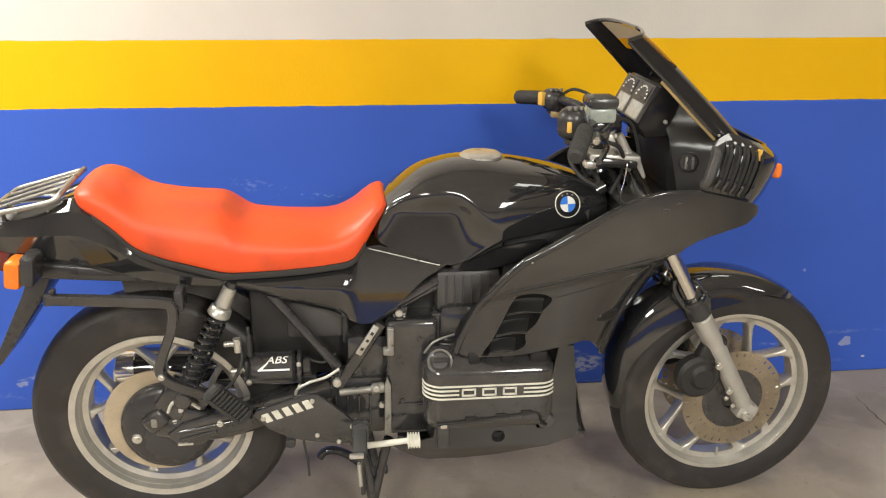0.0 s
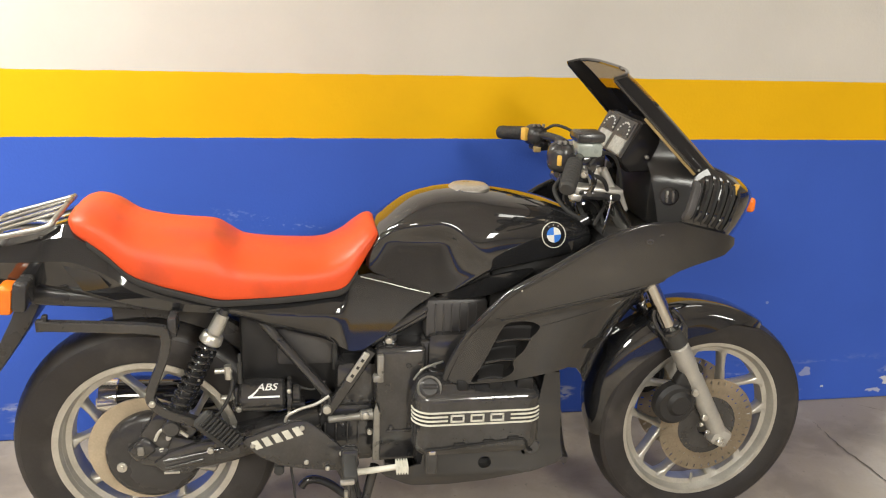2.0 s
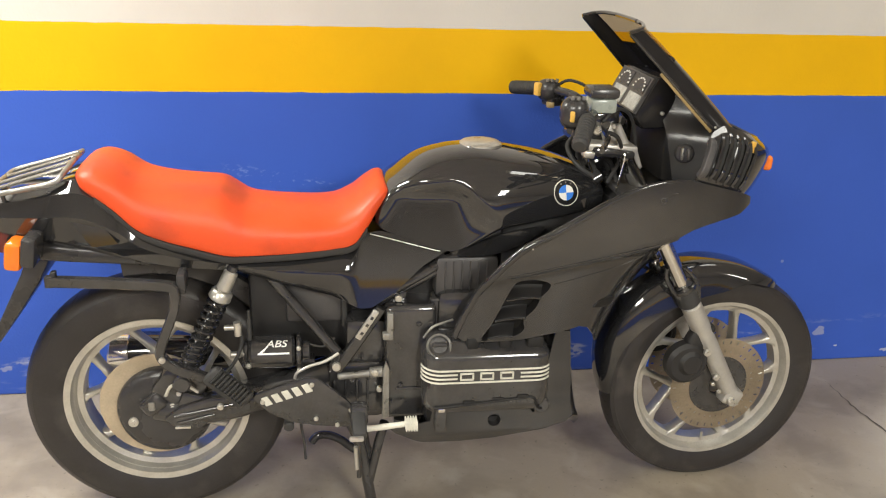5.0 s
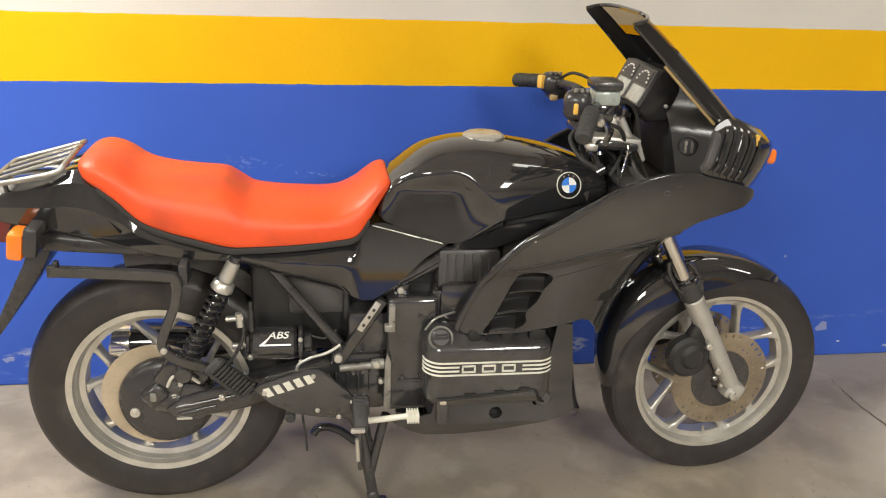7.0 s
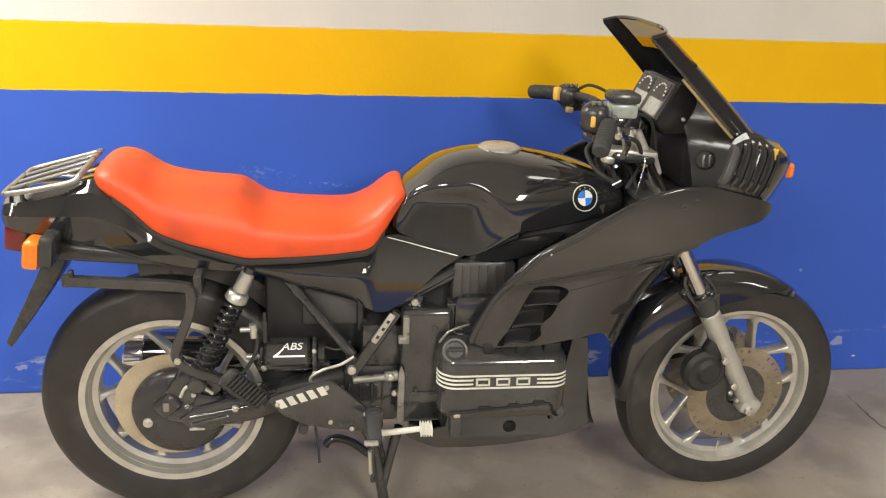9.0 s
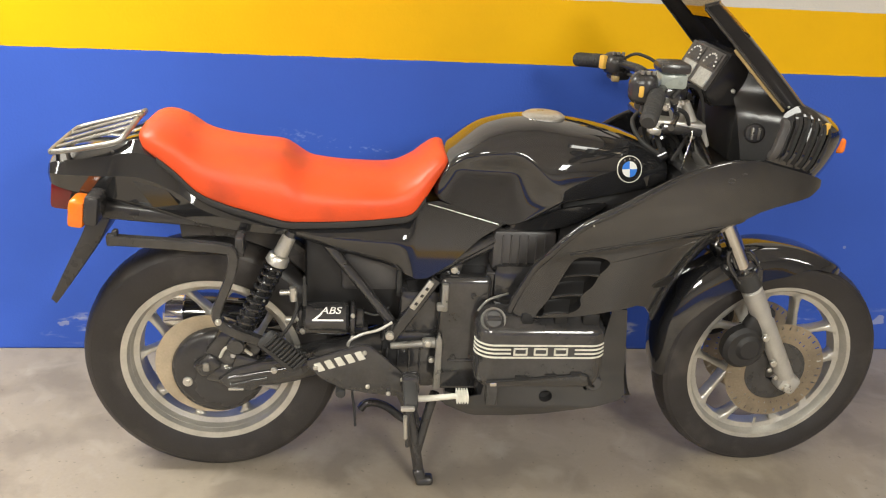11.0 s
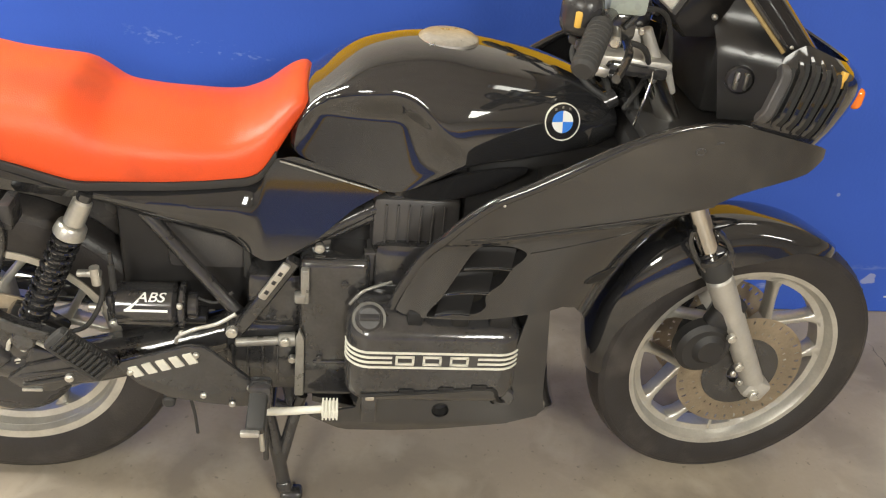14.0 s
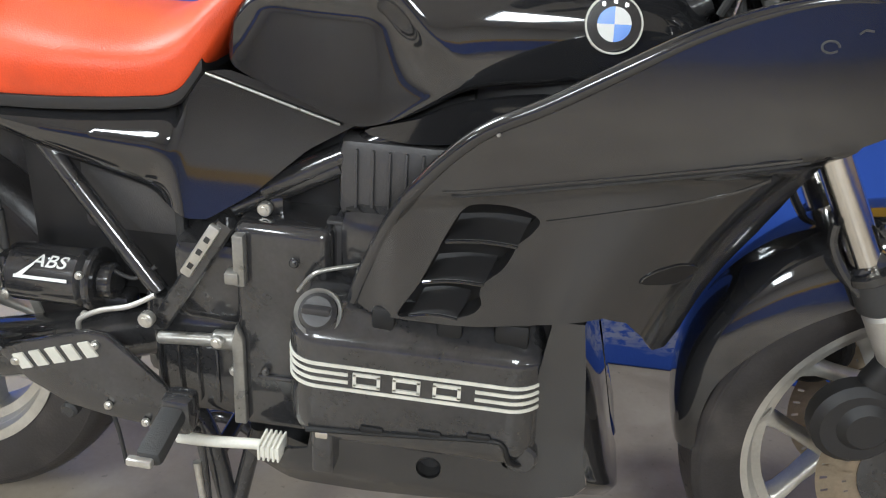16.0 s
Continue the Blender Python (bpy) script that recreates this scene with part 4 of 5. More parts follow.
# ABS unit
unit = part("abs_unit", rods(((0.238, -0.128, 0.500), (0.352, -0.128, 0.500), 0.0415), bevel=0.008, segments=36), METALBLACK, bike, "black cylindrical brake modulator with white lettering")
part("end_flange", rods(((0.355, -0.128, 0.500), (0.367, -0.128, 0.500), 0.046), ((0.367, -0.128, 0.500), (0.388, -0.128, 0.500), 0.026), bevel=0.003), METALBLACK, unit)
for z in (0.470, 0.530):
    part("flange_bolt", bolt((0.361, -0.172, z), 0.007, 0.008), BOLT, unit)
part("bracket", boxes(((0.22, -0.13, 0.455), (0.40, -0.09, 0.475), 0.006), ((0.225, -0.15, 0.47), (0.238, -0.1, 0.53), 0.004)), METALBLACK, unit)
part("bracket_bolt", bolt((0.238, -0.155, 0.478), 0.009, 0.01), BOLT, unit)
part("banjo", rods(((0.222, -0.14, 0.505), (0.236, -0.14, 0.505), 0.010), ((0.195, -0.15, 0.505), (0.222, -0.15, 0.505), 0.008), bevel=0.002), BOLT, unit)


def lettering(text, size, extrude):
    c = bpy.data.curves.new("letters", "FONT")
    c.offset = 0.0003
    c.body, c.size, c.extrude, c.shear, c.align_x, c.align_y = text, size, extrude, 0.25, "CENTER", "CENTER"
    tmp = bpy.data.objects.new("letters", c)
    me = bpy.data.meshes.new_from_object(tmp)
    bpy.data.objects.remove(tmp)
    bm = bmesh.new()
    bm.from_mesh(me)
    bpy.data.meshes.remove(me)
    return bm


letters = lettering("ABS", 0.0265, 0.0006)
bmesh.ops.scale(letters, verts=letters.verts, vec=(1.12, 1, 1))
bmesh.ops.transform(letters, verts=letters.verts, matrix=pose(0.306, -0.1550, 0.5330, 44, 0, 0))
for v in letters.verts:
    off = Vector((0, v.co.y + 0.128, v.co.z - 0.500))
    k = 0.0421 + (0.0006 if off.length > 0.0421 else 0)
    off = off.normalized() * k
    v.co.y, v.co.z = off.y - 0.128, off.z + 0.500
part("lettering", letters, WHITE, unit, "white letters ABS", smooth=0)
line = boxes(((0.262, -0.0022, -0.0006), (0.338, 0.0022, 0.0012)))
bmesh.ops.transform(line, verts=line.verts, matrix=pose(0, -0.1705, 0.5145, 62, 0, 0))
part("underline", line, WHITE, unit)
wedge = plate([(0.261, 0.000), (0.271, 0.000), (0.288, 0.018), (0.284, 0.018)], 0.0, 0.0012)
bmesh.ops.transform(wedge, verts=wedge.verts, matrix=pose(0.0, -0.1705, 0.5145, -30, 0, 0))
part("emblem_wedge", wedge, WHITE, unit)
# linkage and hoses round the unit
link = part("brake_hose", tube(bmesh.new(), ((0.215, -0.15, 0.585), (0.225, -0.155, 0.55), (0.215, -0.16, 0.51), (0.19, -0.16, 0.47), (0.16, -0.16, 0.455)), 0.0045), GRIP, bike, "black braided brake hose")
part("union", rods(((0.185, -0.15, 0.578), (0.225, -0.155, 0.582), 0.007), ((0.217, -0.155, 0.56), (0.215, -0.155, 0.595), 0.009)), BOLT, link, "bright hose union")
part("bleeder", rods(((0.243, -0.15, 0.545), (0.243, -0.15, 0.60), 0.006), ((0.243, -0.15, 0.60), (0.243, -0.15, 0.622), 0.004)), GRIP, link)
part("wiring", tube(bmesh.new(), ((0.350, -0.176, 0.448), (0.357, -0.180, 0.466), (0.388, -0.178, 0.482), (0.425, -0.172, 0.490), (0.458, -0.162, 0.506)), 0.0038), SLIDER, bike, "grey wire curving down from the frame")
part("wiring", tube(bmesh.new(), ((0.38, -0.13, 0.52), (0.42, -0.14, 0.515), (0.45, -0.135, 0.535)), 0.003), GRIP, bike)

# footrest plate with stripes, peg, pedal and stands
HEEL = ((0.248, 0.412), (0.256, 0.425), (0.378, 0.464), (0.405, 0.462), (0.428, 0.442), (0.478, 0.396), (0.52, 0.345), (0.512, 0.328), (0.47, 0.322), (0.40, 0.330), (0.34, 0.342), (0.285, 0.372))
heel = part("footrest_plate", plate(HEEL, -0.208, -0.196, 0.003), METALBLACK, bike, "black heel guard plate with pale stripes")
for k in range(5):
    x = 0.268 + k * 0.0245
    z = 0.414 + k * 0.0080
    stripe = [(x, z), (x + 0.015, z + 0.005), (x + 0.028, z - 0.016), (x + 0.012, z - 0.021)]
    part("stripe", plate(stripe, -0.2115, -0.2085), GREYWHITE, heel)
for x, z in ((0.391, 0.447), (0.40, 0.352), (0.452, 0.332), (0.486, 0.372), (0.272, 0.405)):
    part("bolt", bolt((x, -0.208, z), 0.0075, 0.007), BOLT, heel)
peg = part("footpeg", boxes(((0.486, -0.312, 0.350), (0.521, -0.215, 0.376), 0.009, (10, 0, 0))), GRIP, bike, "black rubber rider footpeg")
part("peg_bracket", boxes(((0.484, -0.235, 0.335), (0.528, -0.195, 0.392), 0.010)), METALBLACK, peg)
part("peg_tip", boxes(((0.478, -0.321, 0.349), (0.512, -0.309, 0.360), 0.003)), BOLT, peg)
pedal = part("brake_pedal", tube(bmesh.new(), ((0.50, -0.215, 0.318), (0.55, -0.222, 0.325), (0.60, -0.224, 0.331), (0.632, -0.224, 0.334)), lambda t: 0.0085 - 0.0015 * t, 10), GREYWHITE, bike, "pale alloy brake pedal")
part("pedal_pad", boxes(((0.620, -0.240, 0.322), (0.652, -0.206, 0.342), 0.005)), GREYWHITE, pedal, "pale ribbed pedal pad")
for k in range(5):
    part("rib", boxes(((0.621 + k * 0.0066, -0.2420, 0.3205), (0.6245 + k * 0.0066, -0.204, 0.3450), 0.0012)), GREYWHITE, pedal)
stand = part("centre_stand", tube(bmesh.new(), ((0.478, -0.118, 0.30), (0.505, -0.122, 0.245), (0.524, -0.127, 0.16), (0.545, -0.132, 0.035)), lambda t: 0.0165 - 0.002 * t, 14), METALBLACK, bike, "black tubular centre stand")
part("leg", tube(bmesh.new(), ((0.478, 0.118, 0.30), (0.505, 0.122, 0.245), (0.524, 0.127, 0.16), (0.545, 0.132, 0.035)), lambda t: 0.0165 - 0.002 * t, 14), METALBLACK, stand)
part("cross_tube", rods(((0.512, -0.125, 0.215), (0.512, 0.125, 0.215), 0.012)), METALBLACK, stand)
part("brace", tube(bmesh.new(), ((0.578, -0.115, 0.275), (0.560, -0.120, 0.205), (0.537, -0.128, 0.10)), 0.013, 12), METALBLACK, stand)
for s in (-1, 1):
    part("foot", boxes(((0.536, s * 0.135 - 0.018, 0.001), (0.584, s * 0.135 + 0.018, 0.026), 0.009, None, 3), ((0.530, s * 0.135 - 0.014, 0.012), (0.562, s * 0.135 + 0.014, 0.052), 0.010, (0, -18, 0), 3)), METALBLACK, stand, "curved stand foot on the floor")
part("tread_arm", tube(bmesh.new(), ((0.540, 0.125, 0.022), (0.505, 0.120, 0.045), (0.468, 0.120, 0.077), (0.432, 0.120, 0.094), (0.402, 0.120, 0.092), (0.386, 0.120, 0.074)), 0.0125, 10), METALBLACK, stand, "curved black foot lever of the stand")
part("stand_lever", tube(bmesh.new(), ((0.503, -0.165, 0.295), (0.507, -0.160, 0.25), (0.509, -0.155, 0.135)), 0.006, 10), METALBLACK, stand)
part("lever_tip", rods(((0.500, -0.166, 0.235), (0.503, -0.162, 0.165), 0.0055)), BOLT, stand, "worn bright lever tip")
part("drain_hose", tube(bmesh.new(), ((0.362, -0.14, 0.34), (0.362, -0.14, 0.29), (0.368, -0.138, 0.24), (0.371, -0.135, 0.186)), 0.0032), GRIP, bike)
part("rubber_stop", rods(((0.333, -0.205, 0.325), (0.333, -0.165, 0.325), 0.0125), bevel=0.004), GRIP, heel, "black rubber stop")

# exhaust on the far side
muffler = part("exhaust", tube(bmesh.new(), ((-0.15, 0.155, 0.37), (0.1, 0.155, 0.36), (0.35, 0.15, 0.33), (0.6, 0.12, 0.27)), lambda t: 0.058 if t < 0.75 else 0.058 - 0.1 * (t - 0.75), 28), PAINT, bike, "dark chromed exhaust silencer beyond the wheel")
part("end_cap", rods(((-0.158, 0.155, 0.3703), (-0.10, 0.155, 0.368), 0.061), bevel=0.006, segments=32), STEEL, muffler, "bright silencer end")

# gearbox, clutch housing and engine
gear = part("gearbox", boxes(((0.43, -0.14, 0.30), (0.585, 0.14, 0.47), 0.025)), METALBLACK, bike, "black gearbox casing")
part("rear_cover", boxes(((0.40, -0.10, 0.33), (0.47, 0.1, 0.44), 0.02)), METALBLACK, gear)
part("top_casing", boxes(((0.475, -0.145, 0.46), (0.58, 0.12, 0.585), 0.02)), METALBLACK, gear)
for k in range(4):
    part("casing_rib", boxes(((0.445 + k * 0.028, -0.146, 0.33), (0.450 + k * 0.028, -0.135, 0.42), 0.002)), METALBLACK, gear)
part("selector_shaft", rods(((0.455, -0.158, 0.438), (0.575, -0.158, 0.448), 0.009), ((0.535, -0.158, 0.446), (0.57, -0.158, 0.449), 0.014), bevel=0.003), CAST, gear, "grey alloy linkage rod")
part("link_bolt", bolt((0.548, -0.172, 0.455), 0.011, 0.01), BOLT, gear)
part("plug", bolt((0.561, -0.145, 0.395), 0.010, 0.012), BOLT, gear)
bell = part("clutch_housing", boxes(((0.572, -0.168, 0.315), (0.70, 0.16, 0.63), 0.014, None, 3)), METALBLACK, bike, "black bell housing")
part("flange", plate([(0.566, 0.325), (0.584, 0.325), (0.584, 0.46), (0.575, 0.485), (0.568, 0.46)], -0.178, -0.165, 0.003), CAST, bell, "grey alloy flange edge")
part("starter_lug", boxes(((0.576, -0.182, 0.545), (0.592, -0.165, 0.618), 0.004), ((0.565, -0.186, 0.548), (0.585, -0.165, 0.566), 0.004)), CAST, bell)
part("rib", boxes(((0.60, -0.172, 0.40), (0.70, -0.162, 0.408), 0.003)), METALBLACK, bell)
part("housing_bolt", bolt((0.612, -0.168, 0.415), 0.008, 0.008), METALBLACK, bell)
part("housing_bolt", bolt((0.655, -0.168, 0.585), 0.008, 0.008), METALBLACK, bell)
block = part("engine_block", boxes(((0.67, -0.20, 0.30), (0.99, 0.22, 0.56), 0.03), ((0.70, -0.15, 0.50), (1.02, 0.2, 0.66), 0.03)), METALBLACK, bike, "black flat engine block")


def rounded_cover(x0, x1, z0, z1, y0, y1, r, nz=20):
    """A casing with well rounded upright corners and softly domed face."""
    bm = bmesh.new()
    plan = [(x0, y1)]
    for k in range(13):
        a = math.pi + k * math.pi / 24
        plan.append((x0 + r + r * math.cos(a), y0 + r + r * math.sin(a)))
    for k in range(13):
        a = 1.5 * math.pi + k * math.pi / 24
        plan.append((x1 - r + r * math.cos(a), y0 + r + r * math.sin(a)))
    plan.append((x1, y1))
    cx = (x0 + x1) / 2
    rings = []
    for j in range(nz + 1):
        t = j / nz
        e = 1 - (2 * t - 1) ** 8
        inset = 0.012 * (1 - e) + max(0, t - 0.80) / 0.20 * 0.039
        z = z0 + (z1 - z0) * t
        rings.append([bm.verts.new((cx + (x - cx) * (1 - min(inset, 0.02) / (x1 - x0) * 1.4), min(y + inset, y1), z)) for x, y in plan])
    for a, b in zip(rings, rings[1:]):
        for k in range(len(plan) - 1):
            bm.faces.new((a[k], a[k + 1], b[k + 1], b[k]))
    bm.faces.new(rings[0])
    bm.faces.new(rings[-1][::-1])
    return bm


CV = (0.660, 0.987, 0.368, 0.562, -0.247, -0.15, 0.045)
cover = part("engine_cover", rounded_cover(*CV), METALBLACK, bike, "black engine side cover with a bright striped band", smooth=50)


def band(z, h, s0, s1):
    """A bright line lying on the cover between two shares of its way round."""
    x0, x1, _, _, y0, y1, r = CV
    pts = []
    for k in range(13):
        a = math.pi + k * math.pi / 24
        pts.append((x0 + r + (r + 0.0015) * math.cos(a), y0 + r + (r + 0.0015) * math.sin(a)))
    for k in range(1, 12):
        pts.append((x0 + r + (x1 - x0 - 2 * r) * k / 12, y0 - 0.0015))
    for k in range(13):
        a = 1.5 * math.pi + k * math.pi / 24
        pts.append((x1 - r + (r + 0.0015) * math.cos(a), y0 + r + (r + 0.0015) * math.sin(a)))
    bm = bmesh.new()
    rows = [[bm.verts.new((x, y, zz)) for zz in (z - h, z + h)] for x, y in pts if s0 <= x <= s1]
    for a, b in zip(rows, rows[1:]):
        bm.faces.new((a[0], b[0], b[1], a[1]))
    bmesh.ops.recalc_face_normals(bm, faces=bm.faces)
    bmesh.ops.solidify(bm, geom=bm.faces[:], thickness=0.0025)
    return bm


for z, spans in ((0.490, ((0.6, 1.1),)), (0.479, ((0.6, 0.755), (0.892, 1.1))), (0.468, ((0.6, 0.755), (0.892, 1.1))), (0.457, ((0.6, 1.1),))):
    for s0, s1 in spans:
        part("stripe", band(z, 0.0023, s0, s1), GREYWHITE, cover, "bright metal stripe")
for x in (0.768, 0.818, 0.868):
    for zz in (0.4655, 0.4815):
        part("letter_bar", boxes(((x - 0.017, -0.2495, zz - 0.0021), (x + 0.017, -0.2465, zz + 0.0021))), GREYWHITE, cover)
    for dx in (-0.0152, 0.0152):
        part("letter_bar", boxes(((x + dx - 0.0021, -0.2495, 0.465), (x + dx + 0.0021, -0.2465, 0.482))), GREYWHITE, cover)
filler = part("oil_filler", rods(((0.70, -0.19, 0.525), (0.70, -0.228, 0.552), 0.024), bevel=0.005, segments=32), PLASTIC, cover, "black oil filler cap")
part("grip_bar", boxes(((0.682, -0.236, 0.550), (0.718, -0.222, 0.559), 0.003)), PLASTIC, filler)
ring_bm = revolve(bmesh.new(), [(0.025, 0.0), (0.030, 0.003), (0.031, -0.008)], (0, 0, 0), "z", 36)
bmesh.ops.transform(ring_bm, matrix=pose(0.70, -0.222, 0.547, 54, 0, 0), verts=ring_bm.verts)
part("filler_ring", ring_bm, CAST, filler)
# near-black boxes paint the shade of notches in the cover's top edge
for x0, x1 in ((0.768, 0.797), (0.848, 0.880), (0.918, 0.960)):
    part("notch_shade", boxes(((x0, -0.2290, 0.534), (x1, -0.18, 0.566), 0.005)), GAPSHADE, cover)
# tube coloured near-black to paint the shade of a gap
part("seam", tube(bmesh.new(), [(x, -0.2475 if x < 0.95 else -0.2475 + 0.9 * (x - 0.95), z) for x, z in ((0.690, 0.388), (0.713, 0.390), (0.771, 0.395), (0.838, 0.401), (0.92, 0.409), (0.942, 0.405), (0.952, 0.380), (0.967, 0.368), (0.981, 0.379), (0.988, 0.419), (0.991, 0.482), (0.994, 0.541))], 0.0036, 8), GAPSHADE, cover, "near-black tube painting the gap's shade along the cover's foot")
# near-black blocks on the face, painted shade of small notches
for x, z in ((0.776, 0.399), (0.850, 0.405), (0.912, 0.411)):
    part("notch_shade", boxes(((x - 0.015, -0.2505, z - 0.004), (x + 0.015, -0.2455, z + 0.007), 0.003)), GAPSHADE, cover)
part("corner_lug", boxes(((0.694, -0.242, 0.312), (0.724, -0.205, 0.386), 0.007, None, 3)), METALBLACK, cover, "black upright lug at the cover's corner")
part("lug_slot", boxes(((0.700, -0.2445, 0.372), (0.718, -0.236, 0.384), 0.003)), STEEL, cover, "bright clip")
part("front_lug", rods(((0.966, -0.235, 0.375), (0.966, -0.20, 0.375), 0.022), bevel=0.004), METALBLACK, cover)
air = part("air_box", boxes(((0.692, -0.135, 0.545), (0.86, 0.08, 0.635), 0.012), ((0.698, -0.128, 0.632), (0.86, 0.08, 0.742), 0.016)), DASH, bike, "dark grey ribbed air box")
for k in range(6):
    part("rib", boxes(((0.722 + k * 0.021, -0.1325, 0.645), (0.7255 + k * 0.021, -0.126, 0.73), 0.0012)), DASH, air)
part("lip", boxes(((0.688, -0.139, 0.628), (0.86, -0.12, 0.634), 0.002)), DASH, air)
part("hinge", tube(bmesh.new(), ((0.665, -0.19, 0.555), (0.69, -0.19, 0.585), (0.74, -0.17, 0.592)), 0.003), CAST, air)

# belly pan
def spline2(points, steps):
    return [(p.x, p.y) for p in spline([(x, z, 0) for x, z in points], steps)]


BELLY = ((0.582, 0.305), (0.60, 0.290), (0.672, 0.266), (0.76, 0.264), (0.85, 0.272), (0.97, 0.297), (1.040, 0.318), (1.054, 0.336), (1.046, 0.372), (1.038, 0.458), (1.028, 0.541), (1.022, 0.585), (0.985, 0.585), (0.975, 0.50), (0.955, 0.43),
         (0.955, 0.372), (0.952, 0.348), (0.945, 0.352), (0.935, 0.372), (0.915, 0.376), (0.69, 0.372), (0.684, 0.336), (0.62, 0.322))
def belly_depth(x, z):
    return -(0.222 - 0.45 * max(0, 0.30 - z) - 0.04 * max(0, x - 0.98) + 0.10 * max(0, z - 0.4) - 0.4 * max(0, 0.65 - x))
BHOLE = circle(0.848, 0.332, 0.0165)
for flip in (False, True):
    bm = panel(BELLY, belly_depth, 0.005, (BHOLE,), step=0.012)
    bel = part("belly_pan", mirrored(bm) if flip else bm, PAINT, bike, "glossy black belly fairing", smooth=50)
    rim_bm = revolve(bmesh.new(), [(0.0165, -0.224), (0.0165, -0.20), (0.0, -0.20)], (0.848, 0, 0.332), "y", 24)
    part("drain_hole", mirrored(rim_bm) if flip else rim_bm, DEEP, bel)
lip = bmesh.new()
rows = []
for x, z in spline2(((1.022, 0.585), (1.028, 0.541), (1.038, 0.458), (1.046, 0.372), (1.054, 0.338), (1.042, 0.320)), 6):
    y = belly_depth(x, z)
    k = 0.22 + 0.78 * min(1, max(0, (0.56 - z) / 0.22))
    rows.append([lip.verts.new((x + dx * k, y + dy, z - dz * k)) for dx, dy, dz in ((0, 0, 0), (0.008, 0.010, 0.006), (0.026, 0.036, 0.026), (0.044, 0.072, 0.055), (0.054, 0.11, 0.078), (0.056, 0.20, 0.086))])
for a, b in zip(rows, rows[1:]):
    for j in range(5):
        lip.faces.new((a[j], a[j + 1], b[j + 1], b[j]))
part("belly_lip", mirrored(lip), PAINT, bike)
part("belly_lip", lip, PAINT, bike, "glossy black turned front edge of the belly fairing")
part("belly_floor", loft(((0.60, 0.278, 0.31, 0.15, 0.5), (0.68, 0.272, 0.30, 0.165, 0.5), (0.85, 0.274, 0.30, 0.165, 0.5), (1.0, 0.276, 0.315, 0.14, 0.5), (1.09, 0.250, 0.28, 0.08, 0.5)), 4, 4, 30, 32), FAIRING, bike, "black underside of the belly fairing")
part("inner_shroud", boxes(((0.86, -0.12, 0.60), (1.16, 0.12, 0.86), 0.02), ((1.13, -0.17, 0.80), (1.26, 0.17, 0.89), 0.02), ((0.97, -0.19, 0.36), (1.0, 0.19, 0.64), 0.01)), INNER, bike, "black inner shroud between tank and fairing")
part("frame_infill", boxes(((0.48, -0.085, 0.58), (0.87, 0.1, 0.77), 0.02)), INNER, bike)
part("tool_tray", boxes(((0.24, -0.085, 0.45), (0.50, 0.1, 0.73), 0.02)), INNER, bike)
LOWER = rounded(((0.735, 0.757), (0.80, 0.780), (0.86, 0.808), (0.96, 0.825), (0.92, 0.785), (0.86, 0.755), (0.79, 0.745)), 4)
for flip in (False, True):
    bm = panel(LOWER, lambda x, z: -(0.138 + 0.25 * (z - 0.76)), 0.006, step=0.012)
    part("lower_tank_cover", mirrored(bm) if flip else bm, FAIRING, bike, "black cover strip below the tank")
part("radiator", boxes(((1.0, -0.19, 0.62), (1.05, 0.19, 0.82), 0.008, (0, -8, 0))), DEEP, bike, "dark radiator behind the front wheel")

# side fairings
def plan_w(x):
    """Half width of the fairing along the machine."""
    return interp(((0.70, 0.212), (0.76, 0.228), (0.80, 0.244), (0.87, 0.262), (0.95, 0.271), (1.1, 0.284), (1.2, 0.288), (1.3, 0.281), (1.38, 0.262), (1.44, 0.228), (1.49, 0.170), (1.52, 0.105), (1.532, 0.05), (1.536, 0.0)), x, 1)


def crease(x):
    return 0.743 + (x - 0.87) * 0.245


FAIR = ((0.736, 0.568), (0.752, 0.615), (0.784, 0.688), (0.812, 0.735), (0.846, 0.778), (0.888, 0.818), (0.949, 0.853), (1.02, 0.898), (1.081, 0.936), (1.141, 0.964), (1.20, 0.980), (1.26, 0.980), (1.33, 0.962), (1.385, 0.946), (1.425, 0.932),
        (1.445, 0.921), (1.448, 0.903), (1.412, 0.886), (1.36, 0.878), (1.318, 0.869), (1.283, 0.858), (1.252, 0.842), (1.234, 0.815), (1.227, 0.771), (1.222, 0.721), (1.214, 0.680), (1.200, 0.652), (1.184, 0.628), (1.170, 0.600), (1.158, 0.566),
        (1.148, 0.530), (1.132, 0.510), (1.112, 0.522), (1.095, 0.555), (1.068, 0.590), (1.040, 0.601), (1.016, 0.597), (0.969, 0.590), (0.90, 0.574), (0.84, 0.565), (0.79, 0.557), (0.762, 0.555))
def fair_depth(x, z):
    w = plan_w(x)
    c = crease(x)
    if z > c:
        w -= 0.006 * ((z - c) / 0.17) ** 2
    else:
        q = min(1, (c - z) / 0.026)
        w -= 0.012 * q * q * (3 - 2 * q) + 14 * max(0, x - 0.95) ** 2 * (c - z)
    return -w
LOUV = [rounded(((0.871, 0.716), (0.892, 0.728), (0.931, 0.729), (0.956, 0.719), (0.951, 0.703), (0.936, 0.686), (0.931, 0.672), (0.921, 0.652), (0.904, 0.634), (0.898, 0.619), (0.901, 0.604), (0.892, 0.590), (0.872, 0.580), (0.841, 0.574), (0.808, 0.563), (0.802, 0.570), (0.826, 0.614), (0.850, 0.672)), 4)]
DUCT = rounded(((1.075, 0.648), (1.090, 0.661), (1.120, 0.666), (1.143, 0.652), (1.124, 0.638), (1.096, 0.641)), 4)
